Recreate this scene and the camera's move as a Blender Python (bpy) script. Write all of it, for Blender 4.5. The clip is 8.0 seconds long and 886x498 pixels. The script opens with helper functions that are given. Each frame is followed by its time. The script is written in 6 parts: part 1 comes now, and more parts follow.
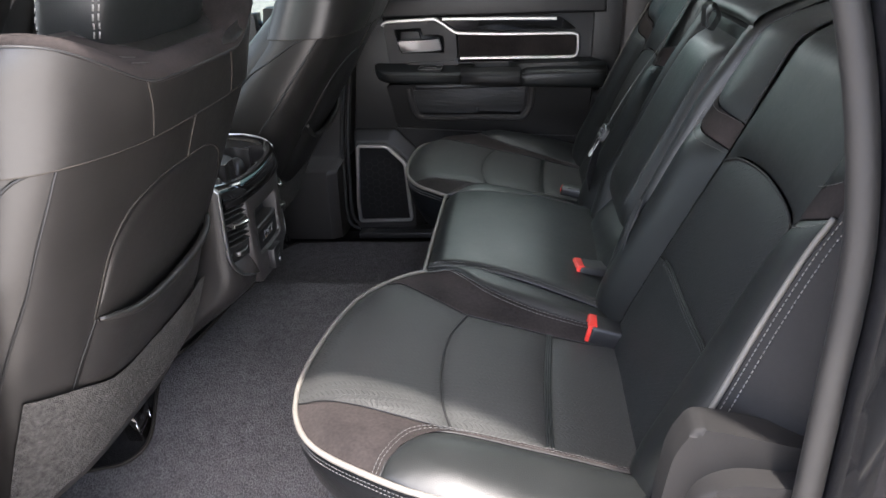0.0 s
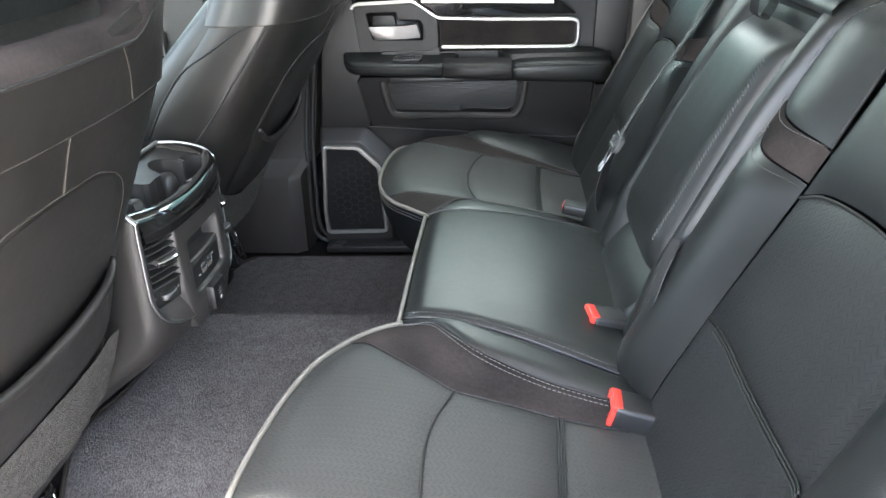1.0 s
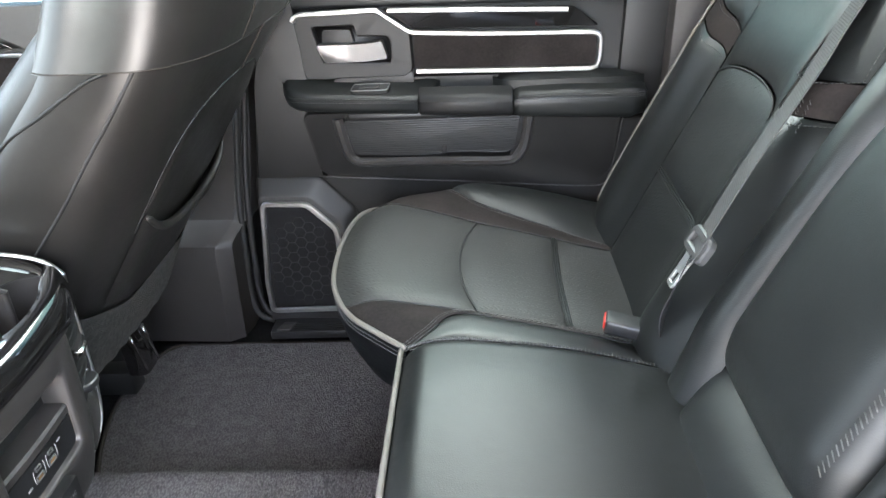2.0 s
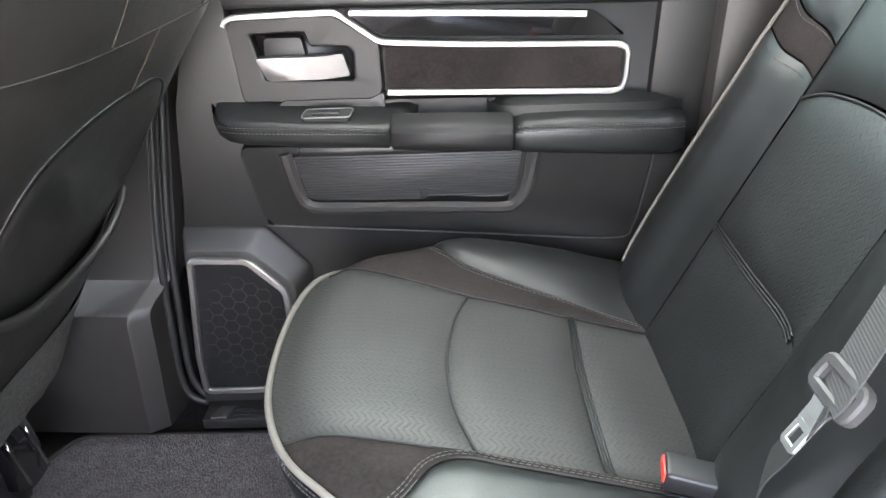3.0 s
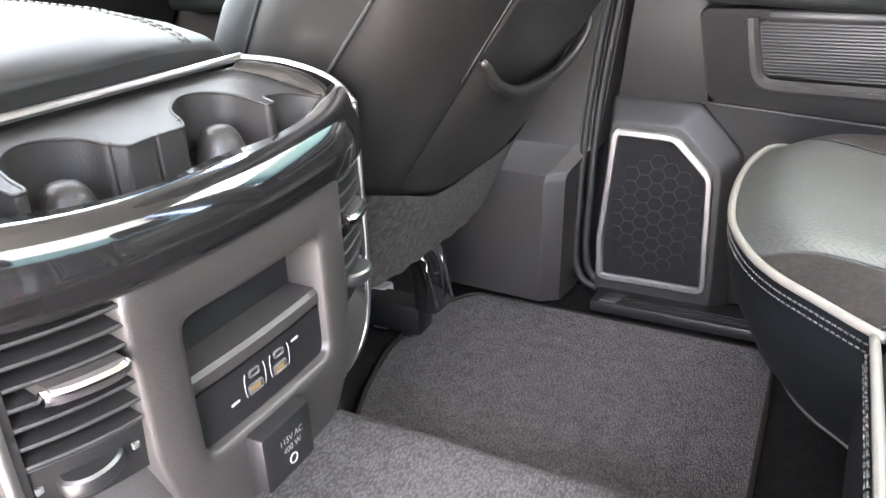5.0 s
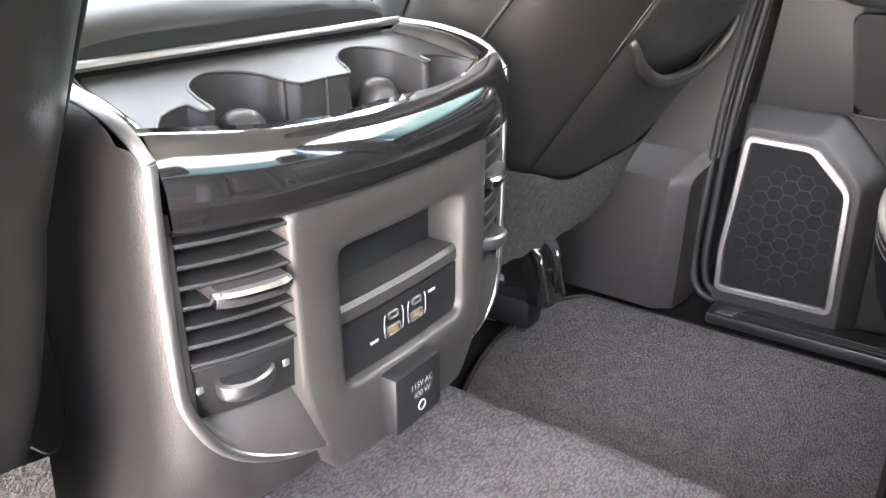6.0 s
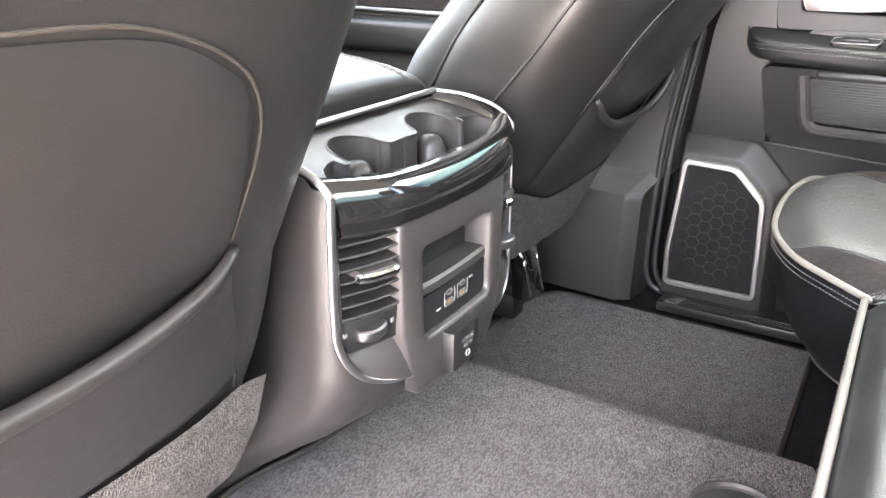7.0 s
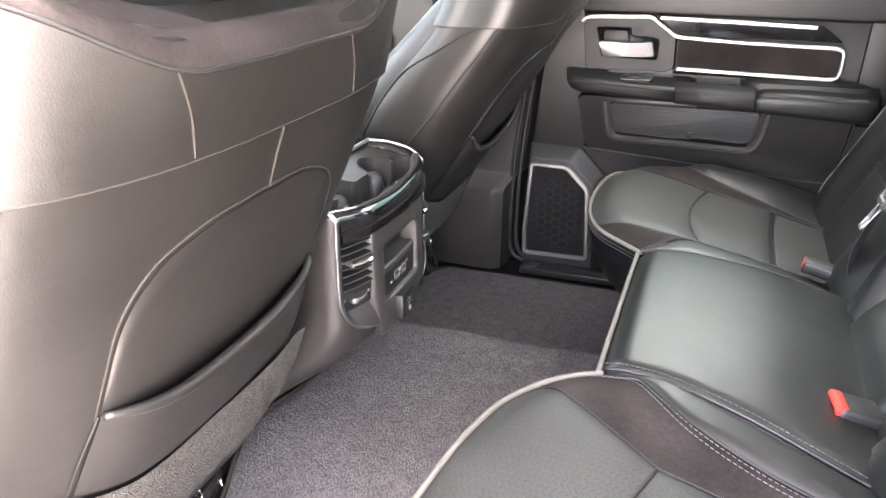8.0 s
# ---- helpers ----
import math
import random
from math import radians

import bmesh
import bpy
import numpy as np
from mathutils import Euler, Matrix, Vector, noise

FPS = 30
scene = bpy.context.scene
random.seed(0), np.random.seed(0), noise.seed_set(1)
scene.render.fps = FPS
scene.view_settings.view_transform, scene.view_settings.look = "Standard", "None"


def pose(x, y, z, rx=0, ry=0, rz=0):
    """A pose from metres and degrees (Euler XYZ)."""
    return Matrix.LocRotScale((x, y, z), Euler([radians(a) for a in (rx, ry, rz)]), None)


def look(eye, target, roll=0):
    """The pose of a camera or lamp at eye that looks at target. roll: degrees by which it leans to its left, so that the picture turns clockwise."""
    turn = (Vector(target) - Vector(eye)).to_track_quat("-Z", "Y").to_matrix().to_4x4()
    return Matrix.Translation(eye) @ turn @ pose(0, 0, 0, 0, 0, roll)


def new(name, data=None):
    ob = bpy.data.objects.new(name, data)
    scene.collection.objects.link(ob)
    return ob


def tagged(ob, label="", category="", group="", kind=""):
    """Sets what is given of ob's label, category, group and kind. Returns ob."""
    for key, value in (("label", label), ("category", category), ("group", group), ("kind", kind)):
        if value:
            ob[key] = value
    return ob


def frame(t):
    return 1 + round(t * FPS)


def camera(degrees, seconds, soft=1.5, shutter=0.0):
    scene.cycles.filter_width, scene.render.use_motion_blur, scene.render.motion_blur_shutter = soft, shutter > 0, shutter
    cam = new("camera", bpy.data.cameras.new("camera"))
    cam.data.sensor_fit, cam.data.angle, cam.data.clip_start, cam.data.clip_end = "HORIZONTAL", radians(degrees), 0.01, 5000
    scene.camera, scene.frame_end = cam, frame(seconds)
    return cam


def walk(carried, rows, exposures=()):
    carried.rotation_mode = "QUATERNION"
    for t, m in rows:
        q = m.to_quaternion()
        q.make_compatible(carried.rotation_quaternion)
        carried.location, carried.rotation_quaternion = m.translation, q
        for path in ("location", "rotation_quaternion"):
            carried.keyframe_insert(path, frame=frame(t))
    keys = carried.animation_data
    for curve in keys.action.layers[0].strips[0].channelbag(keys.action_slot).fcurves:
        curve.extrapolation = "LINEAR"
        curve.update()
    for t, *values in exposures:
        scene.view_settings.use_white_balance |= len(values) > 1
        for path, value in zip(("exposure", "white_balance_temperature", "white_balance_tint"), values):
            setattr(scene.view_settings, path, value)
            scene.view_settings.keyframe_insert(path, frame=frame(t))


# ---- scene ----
cam = camera(60.6, 8.0)
PATH = [
    (0, (0.176, -1.367, 0.913), (-0.051, 0.452, 0.114), -3.3),
    (0.5, (0.183, -1.281, 0.897), (-0.04, 0.531, 0.082), -2.8),
    (1, (0.146, -1.08, 0.882), (-0.028, 0.725, 0.039), -2.7),
    (1.5, (0.097, -0.853, 0.875), (-0.031, 0.949, 0.017), -2.9),
    (2, (0.093, -0.572, 0.862), (-0.007, 1.221, -0.019), -3.0),
    (2.2, (0.09, -0.47, 0.843), (0.003, 1.324, -0.036), -2.6),
    (3.3, (0.072, -0.23, 0.804), (0.044, 1.576, -0.056), -2.1),
    (3.5, (0.073, -0.229, 0.801), (0.029, 1.578, -0.057), -1.9),
    (4, (0.055, -0.248, 0.749), (-0.2, 1.539, -0.111), -2.3),
    (4.3, (0.013, -0.265, 0.703), (-0.409, 1.495, -0.149), -2.2),
    (4.5, (-0.014, -0.275, 0.678), (-0.557, 1.45, -0.174), -2.2),
    (4.7, (-0.041, -0.291, 0.65), (-0.701, 1.4, -0.189), -1.9),
    (5, (-0.059, -0.31, 0.618), (-0.899, 1.308, -0.206), -2.0),
    (5.2, (-0.067, -0.319, 0.603), (-0.983, 1.261, -0.21), -1.7),
    (6.3, (-0.076, -0.377, 0.586), (-1.157, 1.124, -0.175), 0.1),
    (6.5, (-0.058, -0.416, 0.601), (-1.14, 1.093, -0.141), -0.2),
    (7, (-0.005, -0.577, 0.671), (-0.981, 1.0, -0.078), 0.0),
    (7.5, (0.044, -0.8, 0.779), (-0.759, 0.861, 0.007), -0.3),
    (8, (0.094, -0.983, 0.854), (-0.551, 0.737, 0.062), -0.6),
]
EXPOSURES = [(0, 2.72, 6350, 14), (0.3, 3.55, 6320, 12), (0.5, 3.7, 6300, 10), (1.2, 4.2, 6300, 8), (2, 4.55, 6400, 10), (3.5, 5.2, 6650, 14), (4, 5.35, 6700, 15), (5, 5.5, 6750, 16), (6.6, 5.5, 6900, 17), (7.5, 5.3, 6950, 18), (8, 4.62, 6900, 19)]
walk(cam, [(t, look(eye, target, roll)) for t, eye, target, roll in PATH], EXPOSURES)

# ---- light: hazy daylight through the open door and the windows ----
world = bpy.data.worlds.new("sky")
scene.world = world
world.use_nodes = True
wn = world.node_tree.nodes
sky = wn.new("ShaderNodeTexSky")
sky.sky_type, sky.sun_disc = "NISHITA", False
sky.sun_elevation, sky.sun_rotation = radians(71), radians(158)
sky.air_density, sky.dust_density = 1.0, 3.0
world.node_tree.links.new(sky.outputs["Color"], wn["Background"].inputs["Color"])
wn["Background"].inputs["Strength"].default_value = 0.15
sun = new("sun", bpy.data.lights.new("sun", "SUN"))
sun.data.energy, sun.data.angle, sun.data.color = 2.9, radians(1.5), (1.0, 0.94, 0.86)
sun.matrix_world = look((0.40, -1.20, 4.0), (0.0, 0.0, 0.0))



def window_light(name, eye, target, wide, high, watts, color, spread=150):
    """Skylight that comes in through a window."""
    ob = new(name, bpy.data.lights.new(name, "AREA"))
    ob.data.shape, ob.data.size, ob.data.size_y, ob.data.energy, ob.data.color = "RECTANGLE", wide, high, watts, color
    ob.data.spread = radians(spread)
    ob.matrix_world = look(eye, target)
    return ob


window_light("light_rear_window", (0.05, 0.80, 0.94), (0.0, 0.30, 0.35), 0.68, 0.44, 0.42, (0.92, 1.0, 0.95), 110)
window_light("light_front_window", (-0.82, 0.80, 0.94), (-0.80, 0.0, 0.70), 0.62, 0.44, 0.62, (0.93, 0.99, 1.0))
window_light("light_windscreen", (-1.15, 0.0, 0.90), (-0.363, 0.0, 0.287), 1.3, 0.7, 0.60, (0.88, 0.96, 1.0), 125)
window_light("light_back_window", (0.62, 0.0, 1.01), (0.0, 0.0, 0.70), 1.2, 0.34, 0.26, (0.95, 1.0, 0.95))
window_light("light_driver_window", (-0.82, -0.80, 0.94), (-0.60, 0.0, 0.66), 0.62, 0.44, 1.15, (1.0, 0.97, 0.93))
window_light("light_open_door", (-0.17, -0.87, 0.71), (-0.17, 0.0, 0.52), 0.50, 1.0, 1.05, (1.0, 0.95, 0.90), 170)


# ---- materials ----
def mat(name, color, rough=0.5, metal=0.0, bump=None, vary=0.0, vscale=6.0, spec=0.5, coat=0.0, rvar=0.0, crease=0.0, pile=0.0):
    """Principled material. bump: (kind, scale, strength, distance); vary: share by which the colour wanders."""
    m = bpy.data.materials.new(name)
    m.use_nodes = True
    n, l = m.node_tree.nodes, m.node_tree.links
    p = n["Principled BSDF"]
    p.inputs["Base Color"].default_value = (*color, 1)
    p.inputs["Roughness"].default_value, p.inputs["Metallic"].default_value = rough, metal
    p.inputs["Specular IOR Level"].default_value = spec
    if coat:
        p.inputs["Coat Weight"].default_value, p.inputs["Coat Roughness"].default_value = coat, 0.03
    tc = n.new("ShaderNodeTexCoord")
    if vary or rvar:
        big, fine = n.new("ShaderNodeTexNoise"), n.new("ShaderNodeTexNoise")
        big.inputs["Scale"].default_value, fine.inputs["Scale"].default_value = vscale, vscale * 22
        big.inputs["Detail"].default_value = 5
        both = n.new("ShaderNodeMath")
        both.operation = "MULTIPLY_ADD"
        both.inputs[1].default_value = 0.45
        l.new(tc.outputs["Object"], big.inputs["Vector"]), l.new(tc.outputs["Object"], fine.inputs["Vector"])
        l.new(fine.outputs["Fac"], both.inputs[0]), l.new(big.outputs["Fac"], both.inputs[2])
        if vary:
            ramp = n.new("ShaderNodeMapRange")
            ramp.inputs["From Min"].default_value, ramp.inputs["From Max"].default_value = 0.45, 1.0
            ramp.inputs["To Min"].default_value, ramp.inputs["To Max"].default_value = 1 - vary, 1 + vary
            mul = n.new("ShaderNodeVectorMath")
            mul.operation = "SCALE"
            mul.inputs[0].default_value = color
            l.new(both.outputs[0], ramp.inputs["Value"]), l.new(ramp.outputs[0], mul.inputs["Scale"])
            l.new(mul.outputs[0], p.inputs["Base Color"])
        if rvar:
            rr = n.new("ShaderNodeMapRange")
            rr.inputs["From Min"].default_value, rr.inputs["From Max"].default_value = 0.45, 1.0
            rr.inputs["To Min"].default_value, rr.inputs["To Max"].default_value = rough - rvar, rough + rvar
            l.new(both.outputs[0], rr.inputs["Value"]), l.new(rr.outputs[0], p.inputs["Roughness"])
    if bump:
        kind, scale, strength, dist = bump
        b = n.new("ShaderNodeBump")
        b.inputs["Strength"].default_value, b.inputs["Distance"].default_value = strength, dist
        if kind == "noise":
            t = n.new("ShaderNodeTexNoise")
            t.inputs["Scale"].default_value, t.inputs["Detail"].default_value = scale, 3
            l.new(tc.outputs["Object"], t.inputs["Vector"]), l.new(t.outputs["Fac"], b.inputs["Height"])
        elif kind == "cells":
            t = n.new("ShaderNodeTexVoronoi")
            t.feature = "DISTANCE_TO_EDGE"
            t.inputs["Scale"].default_value = scale
            warp = n.new("ShaderNodeTexNoise")
            warp.inputs["Scale"].default_value = 25
            add = n.new("ShaderNodeMath")
            add.operation = "MULTIPLY_ADD"
            add.inputs[1].default_value = 2.0
            l.new(tc.outputs["Object"], warp.inputs["Vector"])
            l.new(tc.outputs["Object"], t.inputs["Vector"])
            l.new(warp.outputs["Fac"], add.inputs[0]), l.new(t.outputs["Distance"], add.inputs[2])
            l.new(add.outputs[0], b.inputs["Height"])
        else:
            high = kind(n, l, tc, scale)
            l.new(high, b.inputs["Height"])
            if pile:
                lo, mul2 = n.new("ShaderNodeMapRange"), n.new("ShaderNodeVectorMath")
                lo.inputs["From Min"].default_value, lo.inputs["From Max"].default_value = 0.35, 1.05
                lo.inputs["To Min"].default_value, lo.inputs["To Max"].default_value = 1 + pile, 1 - pile
                mul2.operation = "SCALE"
                l.new(high, lo.inputs["Value"]), l.new(lo.outputs[0], mul2.inputs["Scale"])
                l.new(p.inputs["Base Color"].links[0].from_socket, mul2.inputs[0])
                l.new(mul2.outputs[0], p.inputs["Base Color"])
        if crease:
            soft, folds = n.new("ShaderNodeTexNoise"), n.new("ShaderNodeBump")
            soft.inputs["Scale"].default_value, soft.inputs["Detail"].default_value, soft.inputs["Distortion"].default_value = 17, 2.5, 0.8
            folds.inputs["Strength"].default_value, folds.inputs["Distance"].default_value = crease, 0.006
            l.new(tc.outputs["Object"], soft.inputs["Vector"]), l.new(soft.outputs["Fac"], folds.inputs["Height"])
            l.new(folds.outputs["Normal"], b.inputs["Normal"])
        l.new(b.outputs["Normal"], p.inputs["Normal"])
    return m


def weave(axis):
    """Height of a herringbone emboss: short slits that change hand from column to column. axis: the object plane it lies in."""

    def height(n, l, tc, scale):
        sep = n.new("ShaderNodeSeparateXYZ")
        l.new(tc.outputs["Object"], sep.inputs[0])
        u, v = (sep.outputs[1], sep.outputs[0]) if axis == "z" else (sep.outputs[1], sep.outputs[2])

        def op(kind, a, b=None):
            o = n.new("ShaderNodeMath")
            o.operation = kind
            for k, x in enumerate((a, b)):
                if x is None:
                    continue
                if isinstance(x, (int, float)):
                    o.inputs[k].default_value = x
                else:
                    l.new(x, o.inputs[k])
            return o.outputs[0]

        su, sv = op("MULTIPLY", u, scale), op("MULTIPLY", v, scale)
        cell = op("MODULO", op("ADD", op("FLOOR", su), 1000), 2)
        across = op("FRACT", op("ADD", su, 1000))
        lean = op("MULTIPLY", op("SUBTRACT", op("MULTIPLY", cell, 2), 1), across)
        phase = op("ADD", op("MULTIPLY", sv, 1.35), op("MULTIPLY", lean, 1.1))
        ridge = op("SINE", op("MULTIPLY", phase, 2 * math.pi))
        slit = op("MINIMUM", op("MAXIMUM", op("MULTIPLY", op("SUBTRACT", ridge, 0.45), 4.0), 0.0), 1.0)
        inside = op("MINIMUM", op("MULTIPLY", op("SUBTRACT", 0.5, op("ABSOLUTE", op("SUBTRACT", across, 0.5))), 7.0), 1.0)
        return op("SUBTRACT", 1, op("MULTIPLY", slit, inside))

    return height


def stripes(axis):
    def height(n, l, tc, scale):
        sep = n.new("ShaderNodeSeparateXYZ")
        l.new(tc.outputs["Object"], sep.inputs[0])
        o = n.new("ShaderNodeMath")
        o.operation = "MULTIPLY"
        o.inputs[1].default_value = scale
        l.new(sep.outputs["xyz".index(axis)], o.inputs[0])
        s = n.new("ShaderNodeMath")
        s.operation = "SINE"
        l.new(o.outputs[0], s.inputs[0])
        return s.outputs[0]

    return height


def ribbed(n, l, tc, scale):
    """Loop pile: rows of short tufts broken up by noise."""
    m = n.new("ShaderNodeMapping")
    m.inputs["Scale"].default_value = (1.0, 0.45, 1.0)
    m.inputs["Rotation"].default_value = (0, 0, 0.5)
    t = n.new("ShaderNodeTexVoronoi")
    t.inputs["Scale"].default_value = scale * 0.55
    fine = n.new("ShaderNodeTexNoise")
    fine.inputs["Scale"].default_value = scale * 2.2
    o = n.new("ShaderNodeMath")
    o.operation = "MULTIPLY_ADD"
    o.inputs[1].default_value = 0.5
    l.new(tc.outputs["Object"], m.inputs["Vector"]), l.new(m.outputs[0], t.inputs["Vector"]), l.new(tc.outputs["Object"], fine.inputs["Vector"])
    l.new(fine.outputs["Fac"], o.inputs[0]), l.new(t.outputs["Distance"], o.inputs[2])
    return o.outputs[0]


LEATHER = mat("black_leather", (0.0085, 0.0095, 0.0093), 0.42, bump=("cells", 430, 0.28, 0.0006), vary=0.25, vscale=7, rvar=0.08, crease=0.09)
LEATHER_BACK = mat("seat_back_vinyl", (0.0145, 0.0134, 0.0123), 0.36, bump=("cells", 450, 0.18, 0.0006), vary=0.22, vscale=6, rvar=0.08, crease=0.08)
# Lid copy of the black leather, lightened to carry the sky's sheen.
LEATHER_LID = mat("smooth_lit_lid_leather", (0.016, 0.0155, 0.015), 0.46, bump=("cells", 420, 0.08, 0.0004), vary=0.22, vscale=7, rvar=0.05, crease=0.05)
# Same embossed leather twice; the cushion tone is raised to look sunlit.
WEAVE_TOP_LIT = mat("embossed_leather_cushion_lit", (0.024, 0.0245, 0.0233), 0.55, bump=(weave("z"), 112, 0.6, 0.0010), vary=0.25, vscale=8, rvar=0.07, crease=0.10, pile=-0.30, spec=0.42)
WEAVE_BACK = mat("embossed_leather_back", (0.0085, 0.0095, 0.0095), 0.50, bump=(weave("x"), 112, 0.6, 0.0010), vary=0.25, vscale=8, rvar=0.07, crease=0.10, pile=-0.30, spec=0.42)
SUEDE = mat("dark_brown_suede", (0.021, 0.0175, 0.0165), 0.95, bump=("noise", 900, 0.4, 0.0008), vary=0.6, vscale=11, spec=0.15)
PIPING = mat("pale_grey_piping", (0.115, 0.107, 0.093), 0.6, vary=0.12, vscale=40)
THREAD = mat("grey_thread", (0.085, 0.085, 0.082), 0.75)
THREAD_PALE = mat("pale_thread", (0.12, 0.12, 0.115), 0.75)
THREAD_DARK = mat("dark_thread", (0.045, 0.045, 0.045), 0.8)
WELT = mat("dull_brown_welt", (0.025, 0.0215, 0.018), 0.75, spec=0.25)
THREAD_WHITE = mat("white_thread", (0.15, 0.145, 0.135), 0.75)
PLASTIC_MATTE = mat("matte_black_plastic", (0.0118, 0.0111, 0.0106), 0.66, bump=("noise", 900, 0.4, 0.0005), vary=0.25, vscale=14, spec=0.26)
# Black leather again, dulled so the side panel keeps a shaded look.
SIDE_SHADED = mat("shaded_side_leather", (0.0095, 0.0088, 0.0082), 0.68, bump=("cells", 450, 0.3, 0.0006), vary=0.3, vscale=9, spec=0.28, crease=0.1)
# Black leather darkened and dulled: shade below the cushions put into the colour.
SKIRT_SHADED = mat("shaded_skirt_leather", (0.0040, 0.0046, 0.0053), 0.46, bump=("cells", 430, 0.3, 0.0006), vary=0.25, vscale=8, spec=0.09, rvar=0.06)
RUBBER_GREY = mat("weathered_black_rubber", (0.011, 0.0105, 0.010), 0.6, bump=("noise", 500, 0.2, 0.0004), vary=0.2)
SEAM = mat("seam_shadow_cord", (0.008, 0.008, 0.008), 0.6)
PLASTIC = mat("dark_grey_plastic", (0.030, 0.0272, 0.0258), 0.41, bump=("noise", 1000, 0.38, 0.0006), vary=0.18, vscale=9, rvar=0.05)
PLASTIC_SHELL = mat("warm_grey_console_plastic", (0.019, 0.0170, 0.0160), 0.44, bump=("noise", 1000, 0.42, 0.0006), vary=0.2, vscale=9, rvar=0.06)
PLASTIC_DOOR = mat("charcoal_door_plastic", (0.0082, 0.0078, 0.0078), 0.50, bump=("noise", 1000, 0.42, 0.0006), vary=0.18, vscale=9, rvar=0.05)
PLASTIC_PALE = mat("pale_grey_plastic", (0.034, 0.032, 0.031), 0.40, bump=("noise", 1300, 0.3, 0.0005), vary=0.2, vscale=9, rvar=0.06)
PLASTIC_BLACK = mat("black_plastic", (0.0085, 0.0085, 0.009), 0.45, bump=("noise", 900, 0.25, 0.0004), vary=0.2, vscale=12)
PLASTIC_TAN = mat("light_grey_plastic", (0.05, 0.05, 0.05), 0.4, vary=0.15, vscale=30)
RUBBER = mat("black_rubber", (0.010, 0.010, 0.010), 0.55, bump=("noise", 500, 0.2, 0.0004), vary=0.2)
GLOSS = mat("piano_black_trim", (0.009, 0.0085, 0.0085), 0.08, bump=("cells", 700, 0.03, 0.0002), coat=1.0)
SATIN = mat("satin_silver_trim", (0.44, 0.435, 0.43), 0.36, metal=1.0, vary=0.08, vscale=20)
SATIN_DARK = mat("dark_satin_trim", (0.16, 0.16, 0.16), 0.45, metal=1.0, vary=0.08, vscale=20)
CHROME = mat("chrome", (0.50, 0.495, 0.49), 0.2, metal=1.0, vary=0.05, vscale=20)
STEEL = mat("bright_steel", (0.75, 0.75, 0.75), 0.4, metal=1.0, vary=0.1, vscale=30)
CARPET = mat("charcoal_carpet_mat", (0.142, 0.134, 0.137), 0.98, bump=(ribbed, 820, 1.0, 0.005), vary=0.2, vscale=45, spec=0.1, pile=0.36)
CARPET_FLOOR = mat("black_floor_carpet", (0.016, 0.0155, 0.016), 0.98, bump=("noise", 520, 1.0, 0.004), vary=0.4, vscale=120, spec=0.1)
CARPET_SEAT = mat("grey_seat_carpet", (0.074, 0.070, 0.065), 0.98, bump=("noise", 420, 1.0, 0.004), vary=0.5, vscale=140, spec=0.1)
WEBBING = mat("grey_belt_webbing", (0.045, 0.0445, 0.0445), 0.7, bump=(stripes("z"), 2600, 0.3, 0.0004), vary=0.15)
WEBBING_DARK = mat("black_belt_webbing", (0.02, 0.02, 0.021), 0.75, bump=(stripes("z"), 2600, 0.3, 0.0004), vary=0.15)
RED = mat("red_release_button", (0.62, 0.038, 0.026), 0.4, vary=0.08)
NET = mat("ribbed_pocket_liner", (0.020, 0.020, 0.0205), 0.5, bump=(stripes("z"), 1450, 0.4, 0.0009), vary=0.12)
GRILLE = mat("speaker_mesh", (0.0085, 0.0083, 0.0088), 0.8, bump=("cells", 300, 0.6, 0.0008), vary=0.25, vscale=18, spec=0.15)
WHITE_INK = mat("white_print", (0.30, 0.30, 0.30), 0.6)
WHITE_PLASTIC = mat("white_plastic", (0.62, 0.61, 0.58), 0.5, vary=0.08, vscale=60)
AMBER = mat("usb_tongue", (0.22, 0.13, 0.06), 0.5)
HEADLINER = mat("pale_grey_headliner", (0.42, 0.41, 0.39), 0.95, bump=("noise", 400, 0.3, 0.001), vary=0.06)
PAINT = mat("black_car_paint", (0.010, 0.010, 0.011), 0.15, coat=1.0)
GROUND = mat("pale_concrete", (0.50, 0.46, 0.41), 0.9, bump=("noise", 60, 0.4, 0.01), vary=0.2, vscale=1.5)


def glass(name, tint):
    m = bpy.data.materials.new(name)
    m.use_nodes = True
    n, l = m.node_tree.nodes, m.node_tree.links
    n.remove(n["Principled BSDF"])
    t, g, mix, f = (n.new("ShaderNode" + k) for k in ("BsdfTransparent", "BsdfGlossy", "MixShader", "Fresnel"))
    t.inputs["Color"].default_value = (*tint, 1)
    g.inputs["Roughness"].default_value = 0.02
    l.new(f.outputs[0], mix.inputs[0]), l.new(t.outputs[0], mix.inputs[1]), l.new(g.outputs[0], mix.inputs[2])
    l.new(mix.outputs[0], n["Material Output"].inputs["Surface"])
    return m


# Panes out of view, darkened to hold skylight off the backrests.
GLASS_DIMMED = glass("dimmed_windscreen_glass", (0.42, 0.46, 0.45))
GLASS_TINT = glass("tinted_rear_glass", (0.30, 0.36, 0.33))


# ---- mesh helpers ----
def thing(name, label="", category="", group="", kind="", at=(0, 0, 0)):
    ob = new(name)
    ob.empty_display_size = 0.05
    ob.location = at
    return tagged(ob, label, category, group, kind)


